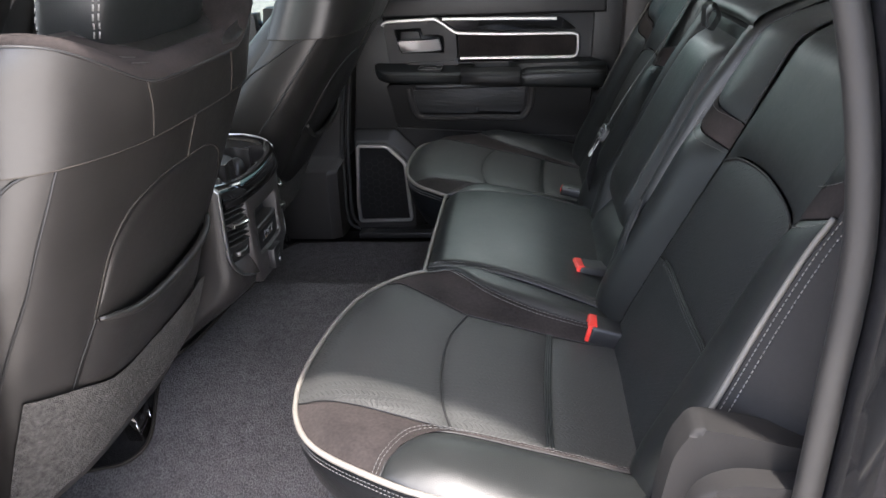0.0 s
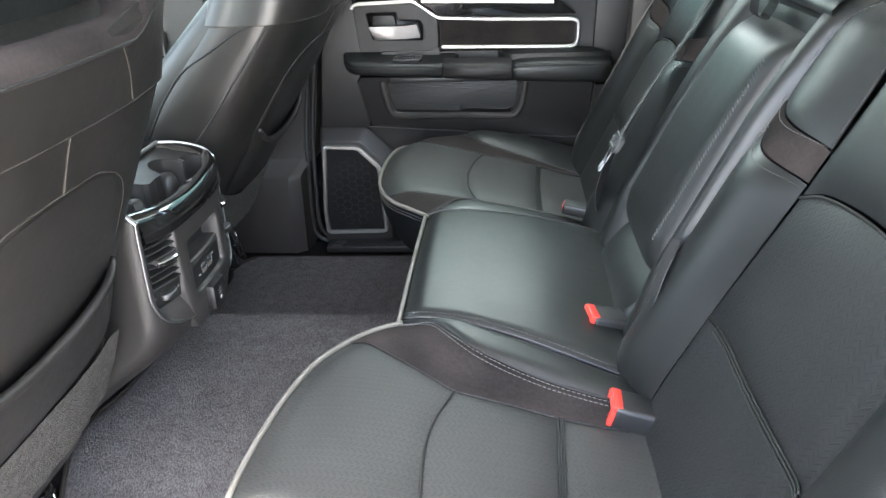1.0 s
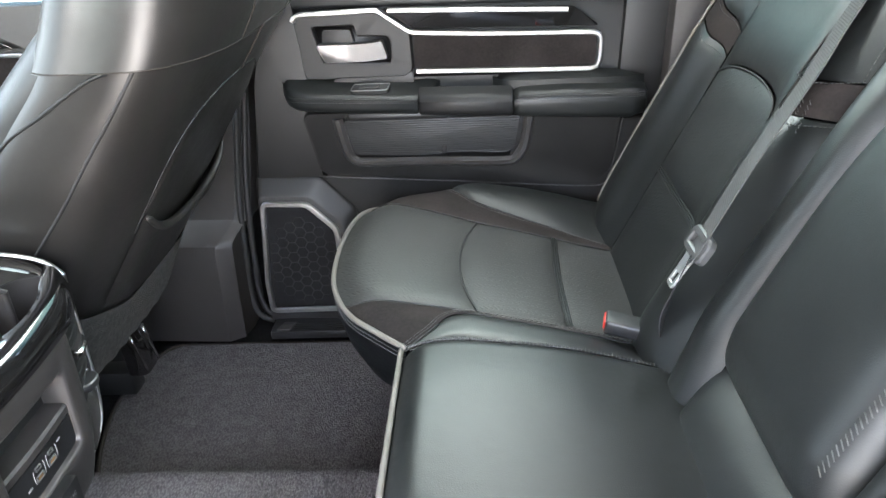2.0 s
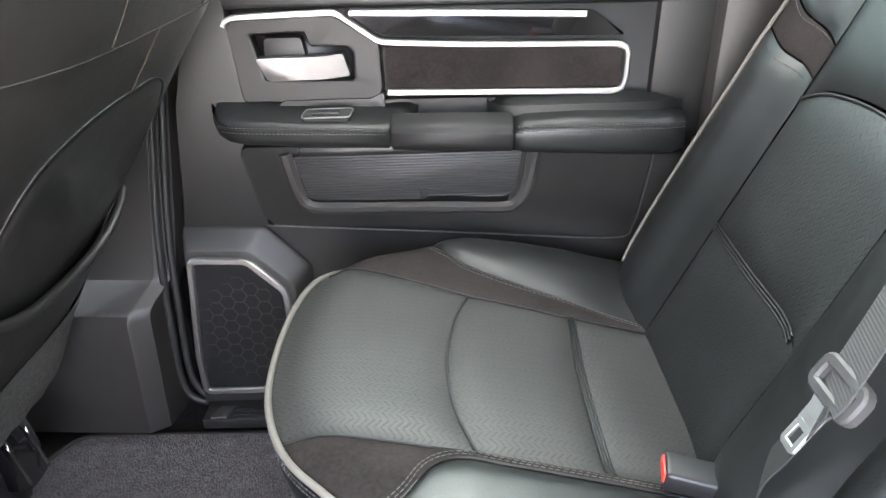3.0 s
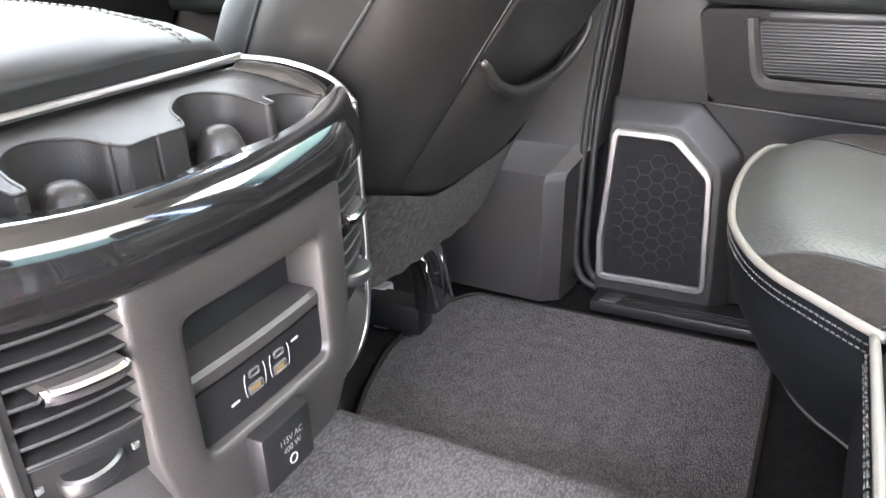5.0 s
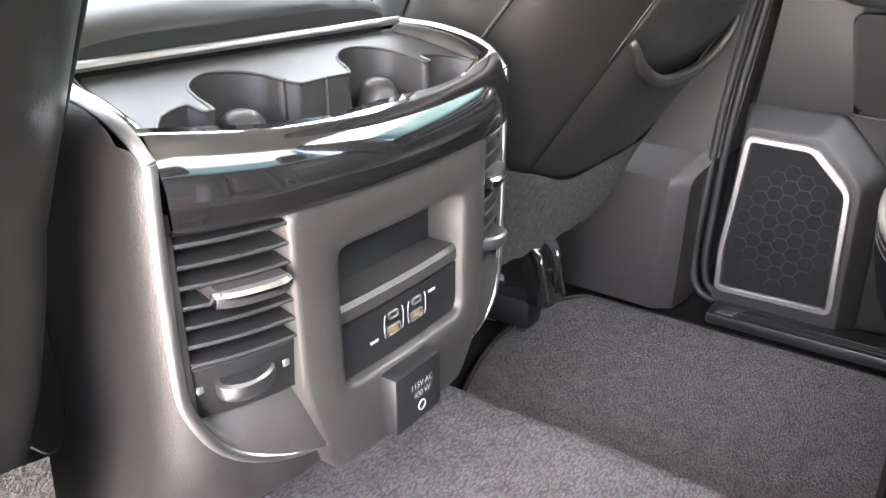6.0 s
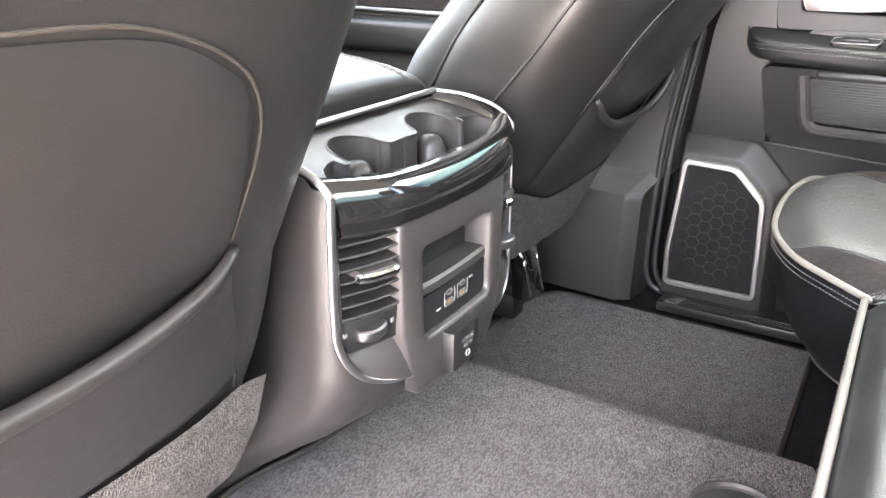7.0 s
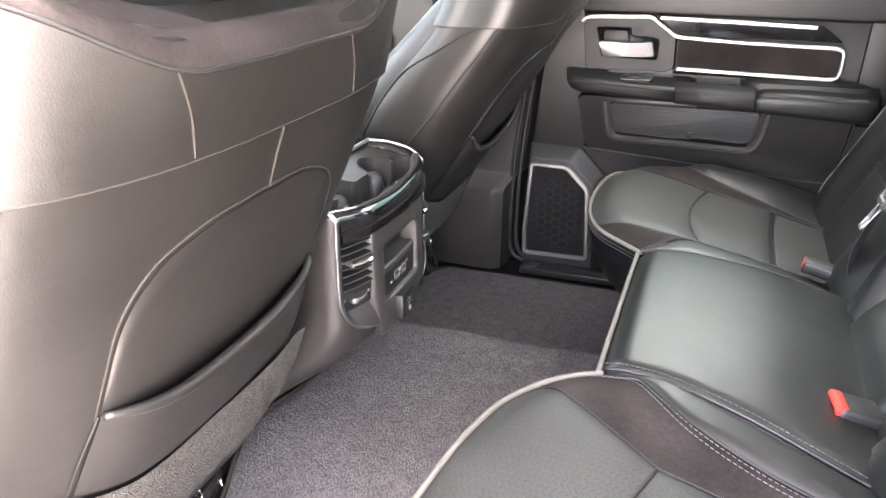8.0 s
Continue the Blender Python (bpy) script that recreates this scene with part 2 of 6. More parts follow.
def raw(name, verts, faces, material, parent=None, label="", smooth=True):
    me = bpy.data.meshes.new(name)
    me.from_pydata([tuple(map(float, v)) for v in verts], [], faces)
    me.materials.append(material)
    if smooth:
        me.polygons.foreach_set("use_smooth", [True] * len(me.polygons))
    me.update()
    ob = new(name, me)
    if parent:
        ob.parent = parent
        base = Vector((0, 0, 0))
        up = parent
        while up:
            base += up.location
            up = up.parent
        ob.location = -base
    return tagged(ob, label) if label else ob


def part(name, bm, material, parent, label="", smooth=True, sharp=35):
    """Links a bmesh as one mesh object under a thing or a part."""
    bmesh.ops.recalc_face_normals(bm, faces=bm.faces)
    me = bpy.data.meshes.new(name)
    for e in bm.edges:
        e.smooth = not (len(e.link_faces) == 2 and e.calc_face_angle(0) > radians(sharp))
    bm.to_mesh(me)
    bm.free()
    me.materials.append(material)
    if smooth:
        me.polygons.foreach_set("use_smooth", [True] * len(me.polygons))
    ob = new(name, me)
    if parent:
        ob.parent = parent
        base = Vector((0, 0, 0))
        up = parent
        while up:
            base += up.location
            up = up.parent
        ob.location = -base
    return tagged(ob, label) if label else ob


def curve(pts, n=40, smooth=True):
    """n points at even steps on a line (Catmull-Rom where smooth) through pts, of any dimension."""
    p = np.array(pts, float)
    if smooth and len(p) > 2:
        q = np.vstack([2 * p[0] - p[1], p, 2 * p[-1] - p[-2]])
        out = []
        for i in range(len(p) - 1):
            a, b, c, d = q[i : i + 4]
            for t in np.linspace(0, 1, 12, endpoint=False):
                out.append(0.5 * (2 * b + (c - a) * t + (2 * a - 5 * b + 4 * c - d) * t * t + (3 * b - a - 3 * c + d) * t**3))
        p = np.vstack([out, p[-1:]])
    far = np.r_[0, np.cumsum(np.linalg.norm(np.diff(p, axis=0), axis=1))]
    at = np.linspace(0, far[-1], n)
    return np.stack([np.interp(at, far, p[:, k]) for k in range(p.shape[1])], 1)


def patch(name, a, b, nu, nv, fn, material, parent, flip=False, label="", smooth=True, straight=False):
    """A panel between two plan curves; fn(p, u, v) lifts a plan point to a place."""
    ca, cb = curve(a, nu, straight not in (True, "a")), curve(b, nu, straight is not True)
    verts = [fn(ca[i] * (1 - v) + cb[i] * v, i / (nu - 1), v) for i in range(nu) for v in np.linspace(0, 1, nv)]
    faces = []
    for i in range(nu - 1):
        for j in range(nv - 1):
            k = i * nv + j
            f = (k, k + 1, k + nv + 1, k + nv)
            faces.append(f[::-1] if flip else f)
    return raw(name, verts, faces, material, parent, label)


def tube(name, pts, r, material, parent, n=8, closed=False, label=""):
    p = np.array(pts, float)
    m = len(p)
    tang = np.roll(p, -1, 0) - np.roll(p, 1, 0)
    if not closed:
        tang[0], tang[-1] = p[1] - p[0], p[-1] - p[-2]
    tang /= np.maximum(np.linalg.norm(tang, axis=1), 1e-9)[:, None]
    ref = np.array([0.0, 0.0, 1.0]) if abs(tang[0][2]) < 0.8 else np.array([1.0, 0, 0])
    verts, faces = [], []
    for i in range(m):
        ref = ref - tang[i] * (ref @ tang[i])
        ref /= max(np.linalg.norm(ref), 1e-9)
        side = np.cross(tang[i], ref)
        rr = r[i] if hasattr(r, "__len__") else r
        verts += [p[i] + rr * (math.cos(2 * math.pi * k / n) * ref + math.sin(2 * math.pi * k / n) * side) for k in range(n)]
    for i in range(m if closed else m - 1):
        j = (i + 1) % m
        faces += [(i * n + k, i * n + (k + 1) % n, j * n + (k + 1) % n, j * n + k) for k in range(n)]
    if not closed:
        faces += [tuple(range(n))[::-1], tuple((m - 1) * n + k for k in range(n))]
    return raw(name, verts, faces, material, parent, label)


def stitch(pts, parent, material=THREAD, dash=0.0042, gap=0.0022, r=0.00065, name="stitching"):
    """A row of thread dashes along a line, as one mesh."""
    p = np.array(pts, float)
    far = np.r_[0, np.cumsum(np.linalg.norm(np.diff(p, axis=0), axis=1))]
    verts, faces = [], []
    at = 0.0
    while at + dash < far[-1]:
        a, b = (np.array([np.interp(s, far, p[:, k]) for k in range(3)]) for s in (at, at + dash))
        t = (b - a) / max(np.linalg.norm(b - a), 1e-9)
        ref = np.array([0, 0, 1.0]) if abs(t[2]) < 0.8 else np.array([1.0, 0, 0])
        s1 = np.cross(t, ref)
        s1 /= np.linalg.norm(s1)
        s2 = np.cross(t, s1)
        k = len(verts)
        for c in (a, b):
            verts += [c + r * s1, c + r * s2, c - r * s1, c - r * s2]
        faces += [(k + j, k + (j + 1) % 4, k + 4 + (j + 1) % 4, k + 4 + j) for j in range(4)] + [(k + 3, k + 2, k + 1, k), (k + 4, k + 5, k + 6, k + 7)]
        at += dash + gap
    return raw(name, verts, faces, material, parent)


def ladder(pts, across, parent, material=None, every=0.0048, long=0.0065, r=0.0007):
    """A band of short cross stitches along a line."""
    p = np.array(pts, float)
    far = np.r_[0, np.cumsum(np.linalg.norm(np.diff(p, axis=0), axis=1))]
    w = np.array(across, float)
    verts, faces = [], []
    for k, at in enumerate(np.arange(0, far[-1], every)):
        c = np.array([np.interp(at, far, p[:, q]) for q in range(3)])
        a = w if w.ndim == 1 else np.array([np.interp(at, far, w[:, q]) for q in range(3)])
        a = a / np.linalg.norm(a)
        t = np.array([np.interp(min(at + 0.004, far[-1]), far, p[:, q]) - np.interp(max(at - 0.004, 0), far, p[:, q]) for q in range(3)])
        t /= max(np.linalg.norm(t), 1e-9)
        a = a + 0.35 * t
        a /= np.linalg.norm(a)
        n = np.cross(a, t)
        i = len(verts)
        for end in (-0.5, 0.5):
            verts += [c + a * long * end + r * t, c + a * long * end + r * n, c + a * long * end - r * t, c + a * long * end - r * n]
        faces += [(i + j, i + (j + 1) % 4, i + 4 + (j + 1) % 4, i + 4 + j) for j in range(4)] + [(i + 3, i + 2, i + 1, i), (i + 4, i + 5, i + 6, i + 7)]
    return raw("stitching", verts, faces, material or THREAD, parent)


def box(lo, hi, bevel=0.004, seg=2):
    bm = bmesh.new()
    bmesh.ops.create_cube(bm, size=1)
    lo, hi = Vector(lo), Vector(hi)
    for v in bm.verts:
        v.co = Vector(((lo[k] + hi[k]) / 2 + v.co[k] * (hi[k] - lo[k]) for k in range(3)))
    if bevel:
        bmesh.ops.bevel(bm, geom=bm.edges[:], offset=bevel, segments=seg, profile=0.5, affect="EDGES")
    return bm


def rounded(pts, r, n=4):
    """A closed polygon with its corners rounded."""
    p = [np.array(q, float) for q in pts]
    out = []
    for i in range(len(p)):
        a, b, c = p[i - 1], p[i], p[(i + 1) % len(p)]
        da, dc = a - b, c - b
        ra = min(r, np.linalg.norm(da) * 0.45, np.linalg.norm(dc) * 0.45)
        s, e = b + da / np.linalg.norm(da) * ra, b + dc / np.linalg.norm(dc) * ra
        out += [(1 - t) ** 2 * s + 2 * t * (1 - t) * b + t * t * e for t in np.linspace(0, 1, n + 1)]
    return [tuple(q) for q in out]


AXES = {"y": lambda a, b, d: (a, d, b), "x": lambda a, b, d: (d, a, b), "z": lambda a, b, d: (a, b, d)}


def slab(poly, near, far, axis="y", bevel=0.003, seg=2):
    """A polygon drawn in the plane across an axis, given depth from near to far, with its near rim rounded."""
    bm = bmesh.new()
    put = AXES[axis]
    front = [bm.verts.new(put(a, b, near)) for a, b in poly]
    back = [bm.verts.new(put(a, b, far)) for a, b in poly]
    f = bm.faces.new(front)
    bm.faces.new(back[::-1])
    for i in range(len(poly)):
        j = (i + 1) % len(poly)
        bm.faces.new((front[i], back[i], back[j], front[j]))
    if bevel:
        bmesh.ops.bevel(bm, geom=list(f.edges), offset=bevel, segments=seg, profile=0.5, affect="EDGES")
    return bm


def ribbon(pts, width, near, far, axis="y", closed=False, bevel=0.0015):
    """A strip of that width along a line in the plane across an axis, with a box section and rounded front rims."""
    p = np.array(pts, float)
    m = len(p)
    t = np.roll(p, -1, 0) - np.roll(p, 1, 0)
    if not closed:
        t[0], t[-1] = p[1] - p[0], p[-1] - p[-2]
    t /= np.maximum(np.linalg.norm(t, axis=1), 1e-9)[:, None]
    nrm = np.stack([-t[:, 1], t[:, 0]], 1)
    put = AXES[axis]
    mid = near + (far - near) * min(0.45, bevel / abs(far - near))
    rows = []
    bm = bmesh.new()
    h = width / 2
    for q, d in zip(p, nrm):
        rows.append([bm.verts.new(put(*(q + d * o), z)) for o, z in ((-h, far), (-h, mid), (-h + bevel, near), (h - bevel, near), (h, mid), (h, far))])
    for i in range(m if closed else m - 1):
        a, b = rows[i], rows[(i + 1) % m]
        for k in range(6):
            bm.faces.new((a[k], b[k], b[(k + 1) % 6], a[(k + 1) % 6]))
    if not closed:
        bm.faces.new(rows[0][::-1]), bm.faces.new(rows[-1])
    return bm


def loft(sections, caps=True):
    """Closed rings of points, one after another, skinned into one bmesh."""
    bm = bmesh.new()
    rows = [[bm.verts.new(tuple(map(float, v))) for v in s] for s in sections]
    k = len(rows[0])
    for a, b in zip(rows, rows[1:]):
        for i in range(k):
            bm.faces.new((a[i], a[(i + 1) % k], b[(i + 1) % k], b[i]))
    if caps:
        bm.faces.new(rows[0][::-1]), bm.faces.new(rows[-1])
    return bm


def squircle(ca, cb, ha, hb, n=28, power=3.5):
    """Points of a superellipse round (ca, cb)."""
    out = []
    for i in range(n):
        a = 2 * math.pi * (i + 0.5) / n
        c, s = math.cos(a), math.sin(a)
        out.append((ca + ha * math.copysign(abs(c) ** (2 / power), c), cb + hb * math.copysign(abs(s) ** (2 / power), s)))
    return out


def step(a, b, x):
    t = min(1.0, max(0.0, (x - a) / (b - a)))
    return t * t * (3 - 2 * t)


def line(x, *pairs):
    return float(np.interp(x, [p[0] for p in pairs], [p[1] for p in pairs]))


# ---- the cab: floor, walls, roof, glass ----
def floor_z(x, y):
    """The cab floor with its tunnel hump, steep on one side."""
    far = 1 - step(0.232, 0.33, y)
    near = step(-0.60, -0.12, y)
    return 0.015 + 0.105 * (far if y > 0 else near)


def sheet(name, x0, x1, y0, y1, nx, ny, fn, material, parent=None, label=""):
    verts = [fn(x0 + (x1 - x0) * i / (nx - 1), y0 + (y1 - y0) * j / (ny - 1)) for i in range(nx) for j in range(ny)]
    faces = [(i * ny + j, (i + 1) * ny + j, (i + 1) * ny + j + 1, i * ny + j + 1) for i in range(nx - 1) for j in range(ny - 1)]
    return raw(name, verts, faces, material, parent, label)


floor = sheet("floor", -1.35, 0.62, -0.83, 0.86, 24, 140, lambda x, y: (x, y, floor_z(x, y) - 0.012), CARPET_FLOOR)
tagged(floor, "black moulded cab carpet with a tunnel hump", "floor", kind="structure")
under = part("floor_pan", box((-1.4, -0.84, -0.16), (0.7, 0.9, -0.03), 0.01), PAINT, None)
tagged(under, "dark underside of the cab floor", "floor pan", kind="structure")
ground = sheet("ground", -60, 60, -60, 60, 13, 13, lambda x, y: (x, y, -0.75), GROUND)
tagged(ground, "pale concrete parking ground outside the vehicle", "ground", kind="structure")

# Unseen; near edge drawn out to shape the sun patch on the cushion.
roof = part("ceiling", slab(rounded([(-0.95, -0.776), (-0.03, -0.780), (0.12, -0.815), (0.24, -0.862), (0.30, -0.90), (0.66, -0.90), (0.66, 0.72), (-0.95, 0.72)], 0.10), 1.20, 1.27, "z", 0.02), HEADLINER, None)
tagged(roof, "unseen cab roof with pale grey headliner, near edge drawn out to block sun", "ceiling", kind="structure")
wall_rear = part("wall_rear", slab([(-0.83, -0.1), (0.86, -0.1), (0.86, 0.80), (-0.83, 0.80)], 0.60, 0.68, "x", 0.01), PLASTIC_BLACK, None)
tagged(wall_rear, "black trim wall behind the rear bench", "wall", kind="structure")
wall_far = part("wall_far", slab([(-1.35, -0.1), (0.68, -0.1), (0.68, 0.66), (-1.35, 0.66)], 0.855, 0.91, "y", 0.005), PAINT, None)
tagged(wall_far, "black painted outer skin of the passenger side", "wall", kind="structure")
wall_front = part("wall_front", slab([(-0.83, -0.1), (0.86, -0.1), (0.86, 0.62), (-0.83, 0.62)], -1.45, -1.36, "x", 0.01), PLASTIC_BLACK, None)
tagged(wall_front, "dark bulkhead below the windscreen", "wall", kind="structure")


def post(name, pts, half, label):
    """A roof pillar: a lofted bar through pts."""
    rings = [[(p[0] + a, p[1] + b, p[2]) for a, b in squircle(0, 0, half[0], half[1], 16, 4)] for p in curve(pts, 10)]
    return tagged(part(name, loft(rings), PLASTIC, None), label, "pillar", kind="structure")


post("pillar_b_far", [(-0.41, 0.825, 0.55), (-0.41, 0.80, 0.80), (-0.40, 0.74, 1.22)], (0.065, 0.03), "dark grey trimmed door pillar on the passenger side")
post("pillar_c_far", [(0.52, 0.825, 0.2), (0.53, 0.81, 0.70), (0.55, 0.73, 1.22)], (0.10, 0.04), "dark grey rear corner pillar on the passenger side")
post("pillar_b_near", [(-0.43, -0.83, 0.0), (-0.43, -0.82, 0.7), (-0.43, -0.74, 1.22)], (0.06, 0.04), "dark door pillar on the driver side")
post("pillar_a_far", [(-1.36, 0.82, 0.62), (-1.15, 0.78, 0.95), (-0.92, 0.70, 1.22)], (0.05, 0.03), "dark windscreen pillar on the passenger side")
post("pillar_a_near", [(-1.36, -0.82, 0.62), (-1.15, -0.78, 0.95), (-0.92, -0.70, 1.22)], (0.05, 0.03), "dark windscreen pillar on the driver side")

# near front door, shut, seen only in reflections
wall_near = part("wall_near", slab([(-1.36, -0.1), (-0.44, -0.1), (-0.44, 0.64), (-1.36, 0.64)], -0.80, -0.88, "y", 0.005), PLASTIC, None)
tagged(wall_near, "closed driver door with dark trim", "wall", kind="structure")


def pane(name, quad, material, label):
    c = np.array(quad, float)
    nrm = np.cross(c[1] - c[0], c[3] - c[0])
    nrm = nrm / np.linalg.norm(nrm) * 0.004
    verts = [*c, *(c + nrm)]
    faces = [(0, 1, 2, 3), (7, 6, 5, 4), (0, 4, 5, 1), (1, 5, 6, 2), (2, 6, 7, 3), (3, 7, 4, 0)]
    ob = raw(name, verts, faces, material, smooth=False)
    return tagged(ob, label, "window", kind="structure")


pane("window_1", [(-0.33, 0.845, 0.66), (0.42, 0.845, 0.66), (0.46, 0.74, 1.21), (-0.33, 0.74, 1.21)], GLASS_TINT, "tinted rear passenger door window")
pane("window_2", [(-1.28, 0.845, 0.64), (-0.46, 0.845, 0.66), (-0.46, 0.74, 1.21), (-0.95, 0.74, 1.21)], GLASS_DIMMED, "darkened front passenger door window")
pane("window_3", [(-1.40, -0.78, 0.63), (-1.40, 0.80, 0.63), (-0.94, 0.68, 1.22), (-0.94, -0.68, 1.22)], GLASS_DIMMED, "raked darkened windscreen")
pane("window_4", [(0.645, -0.70, 0.80), (0.645, 0.72, 0.80), (0.645, 0.68, 1.21), (0.645, -0.66, 1.21)], GLASS_TINT, "tinted back window of the cab")
pane("window_5", [(-1.28, -0.83, 0.64), (-0.47, -0.83, 0.66), (-0.47, -0.74, 1.21), (-0.95, -0.74, 1.21)], GLASS_DIMMED, "darkened driver door window")

# near rear door opening: sill, rear jamb with its rubber seal, painted shut face
sill = part("door_sill", box((-0.42, -0.84, -0.08), (0.62, -0.775, 0.012), 0.012), PLASTIC_BLACK, None)
tagged(sill, "black plastic sill plate of the open rear door", "sill", kind="structure")


# ---- rear bench ----
BACK_RIM = [(-0.018, 0.708), (0.05, 0.738), (0.12, 0.752), (0.22, 0.757), (0.36, 0.757)]
OUTLINE = {
    1: [(0.0, 0.190), (-0.022, 0.211), (-0.043, 0.232), (-0.072, 0.262), (-0.094, 0.297), (-0.112, 0.345), (-0.121, 0.395), (-0.125, 0.47), (-0.121, 0.549), (-0.107, 0.608), (-0.075, 0.664), *BACK_RIM],
    -1: [(0.0, 0.190), (-0.033, 0.206), (-0.066, 0.236), (-0.098, 0.285), (-0.116, 0.345), (-0.126, 0.41), (-0.132, 0.485), (-0.129, 0.555), (-0.112, 0.618), (-0.078, 0.668), *BACK_RIM],
}
EDGE = {side: curve(pts, 200) for side, pts in OUTLINE.items()}
# seam lines (x, distance from the cab's middle); the driver-side pattern is shifted, not mirrored
FAR = {
    "front": [(-0.094, 0.297), (-0.112, 0.345), (-0.121, 0.395), (-0.125, 0.47), (-0.121, 0.549), (-0.107, 0.608), (-0.096, 0.633)],
    "arc": [(0.088, 0.283), (0.068, 0.35), (0.061, 0.43), (0.070, 0.513), (0.087, 0.574)],
    "seam": [(0.204, 0.272), (0.203, 0.42), (0.210, 0.556)],
    "in": [(-0.094, 0.297), (0.088, 0.283), (0.204, 0.272), (0.36, 0.275)],
    "out": [(-0.096, 0.633), (0.087, 0.574), (0.21, 0.556), (0.36, 0.560)],
    "bolster_in": [(0.0, 0.192), (0.028, 0.222), (0.048, 0.256), (0.078, 0.270), (0.126, 0.264), (0.22, 0.256), (0.36, 0.258)],
    "mid": [(0.0, 0.190), (0.055, 0.199), (0.12, 0.196), (0.20, 0.196), (0.36, 0.200)],
    "bolster_out": [(0.030, 0.728), (0.042, 0.700), (0.065, 0.665), (0.095, 0.640), (0.20, 0.606), (0.27, 0.585), (0.36, 0.572)],
    "back": (0.292, 0.560), "rim_in": 4, "rim_out": 10,
}
NEAR = {
    "front": [(-0.066, 0.236), (-0.098, 0.285), (-0.116, 0.345), (-0.126, 0.41), (-0.132, 0.485), (-0.129, 0.555), (-0.124, 0.580)],
    "arc": [(0.079, 0.336), (0.058, 0.41), (0.056, 0.494), (0.065, 0.572), (0.081, 0.624)],
    "seam": [(0.202, 0.354), (0.196, 0.49), (0.196, 0.632)],
    "in": [(-0.066, 0.236), (0.079, 0.336), (0.202, 0.354), (0.36, 0.350)],
    "out": [(-0.124, 0.580), (0.081, 0.624), (0.196, 0.632), (0.36, 0.630)],
    "bolster_in": [(0.0, 0.192), (0.044, 0.205), (0.095, 0.262), (0.186, 0.302), (0.278, 0.318), (0.36, 0.322)],
    "mid": [(0.0, 0.190), (0.073, 0.203), (0.15, 0.226), (0.231, 0.252), (0.36, 0.278)],
    "bolster_out": [(0.010, 0.716), (0.017, 0.685), (0.042, 0.646), (0.082, 0.634), (0.20, 0.645), (0.36, 0.645)],
    "back": (0.322, 0.605), "rim_in": 2, "rim_out": 8,
}


def profile(pairs):
    """A smooth height line through a few places."""
    c = curve(pairs, 80)
    return lambda x: float(np.interp(x, c[:, 0], c[:, 1]))


CUSHION_BASE = profile([(-0.14, 0.362), (-0.06, 0.367), (0.0, 0.362), (0.08, 0.349), (0.20, 0.325), (0.30, 0.298), (0.40, 0.276)])
MIDDLE_BASE = profile([(-0.01, 0.354), (0.0, 0.359), (0.03, 0.365), (0.10, 0.364), (0.20, 0.350), (0.30, 0.322), (0.40, 0.295)])


def rim_z(x, s, side=1):
    """Height of the piping round an outboard cushion; it drops away beside the far door."""
    return line(x, (-0.14, 0.353), (0.0, 0.355), (0.10, 0.350), (0.36, 0.330)) - (0.045 * step(0.60, 0.76, s) if side > 0 else 0.0)


def cushion_z(x, s, side=1):
    """Height of the outboard cushion: falling to the back, rounded to its rim, bolsters higher."""
    base = CUSHION_BASE(x)
    d = float(np.min(np.hypot(EDGE[side][:, 0] - x, EDGE[side][:, 1] - s)))
    rim = rim_z(x, s, side)
    shift = 0.0 if side > 0 else 0.24 * max(0.0, x)
    lift = 0.014 * step(0.60, 0.68, s) * step(0.0, 0.1, x) + (0.014 if side > 0 else 0.022) * step(0.30 + shift, 0.235 + shift, s) * step(0.0, 0.09, x)
    k = 1 - math.exp(-((d / 0.024) ** 2))
    return rim * (1 - k) + (base + lift) * k


def puffed(amount, pu=10, pv=4):
    def lift(u, v):
        return amount * (1 - abs(2 * v - 1) ** pv) * (1 - abs(2 * u - 1) ** pu)

    return lift


def on_cushion(side, amount=0.007):
    lift = puffed(amount)
    return lambda p, u, v: (p[0], side * p[1], cushion_z(p[0], p[1], side) + lift(u, v) - 0.003)


def line_on(side, pts, up=0.0, n=60):
    return [(x, side * s, cushion_z(x, s, side) + up) for x, s in curve(pts, n)]


def plane_x(z):
    return 0.370 + 0.490 * (z - 0.43) + 0.14 * step(0.72, 0.82, z) ** 2


def back_x(s, z):
    """The face of the outboard backrest; bolsters stand forward of the middle."""
    inner = math.exp(-(((s - 0.245) / 0.070) ** 2))
    outer = math.exp(-(((s - 0.662) / 0.056) ** 4))
    low = step(0.24, 0.36, z) * (1 - 0.45 * step(0.60, 0.74, z))
    return plane_x(z) - (0.033 * inner + 0.020 * outer) * low


def on_back(side, amount=0.008, pv=4, pu=10, sink=0.003):
    lift = puffed(amount, pu, pv)
    return lambda p, u, v: (back_x(p[0], p[1]) - lift(u, v) + sink, side * p[0], p[1])


def back_line(side, pts, out=0.0, n=60, smooth=True):
    return [(back_x(s, z) - out, side * s, z) for s, z in curve(pts, n, smooth)]


def seam(side_pts, parent, r=0.0016, material=None):
    return tube("seam", side_pts, r, material or SEAM, parent, 6)


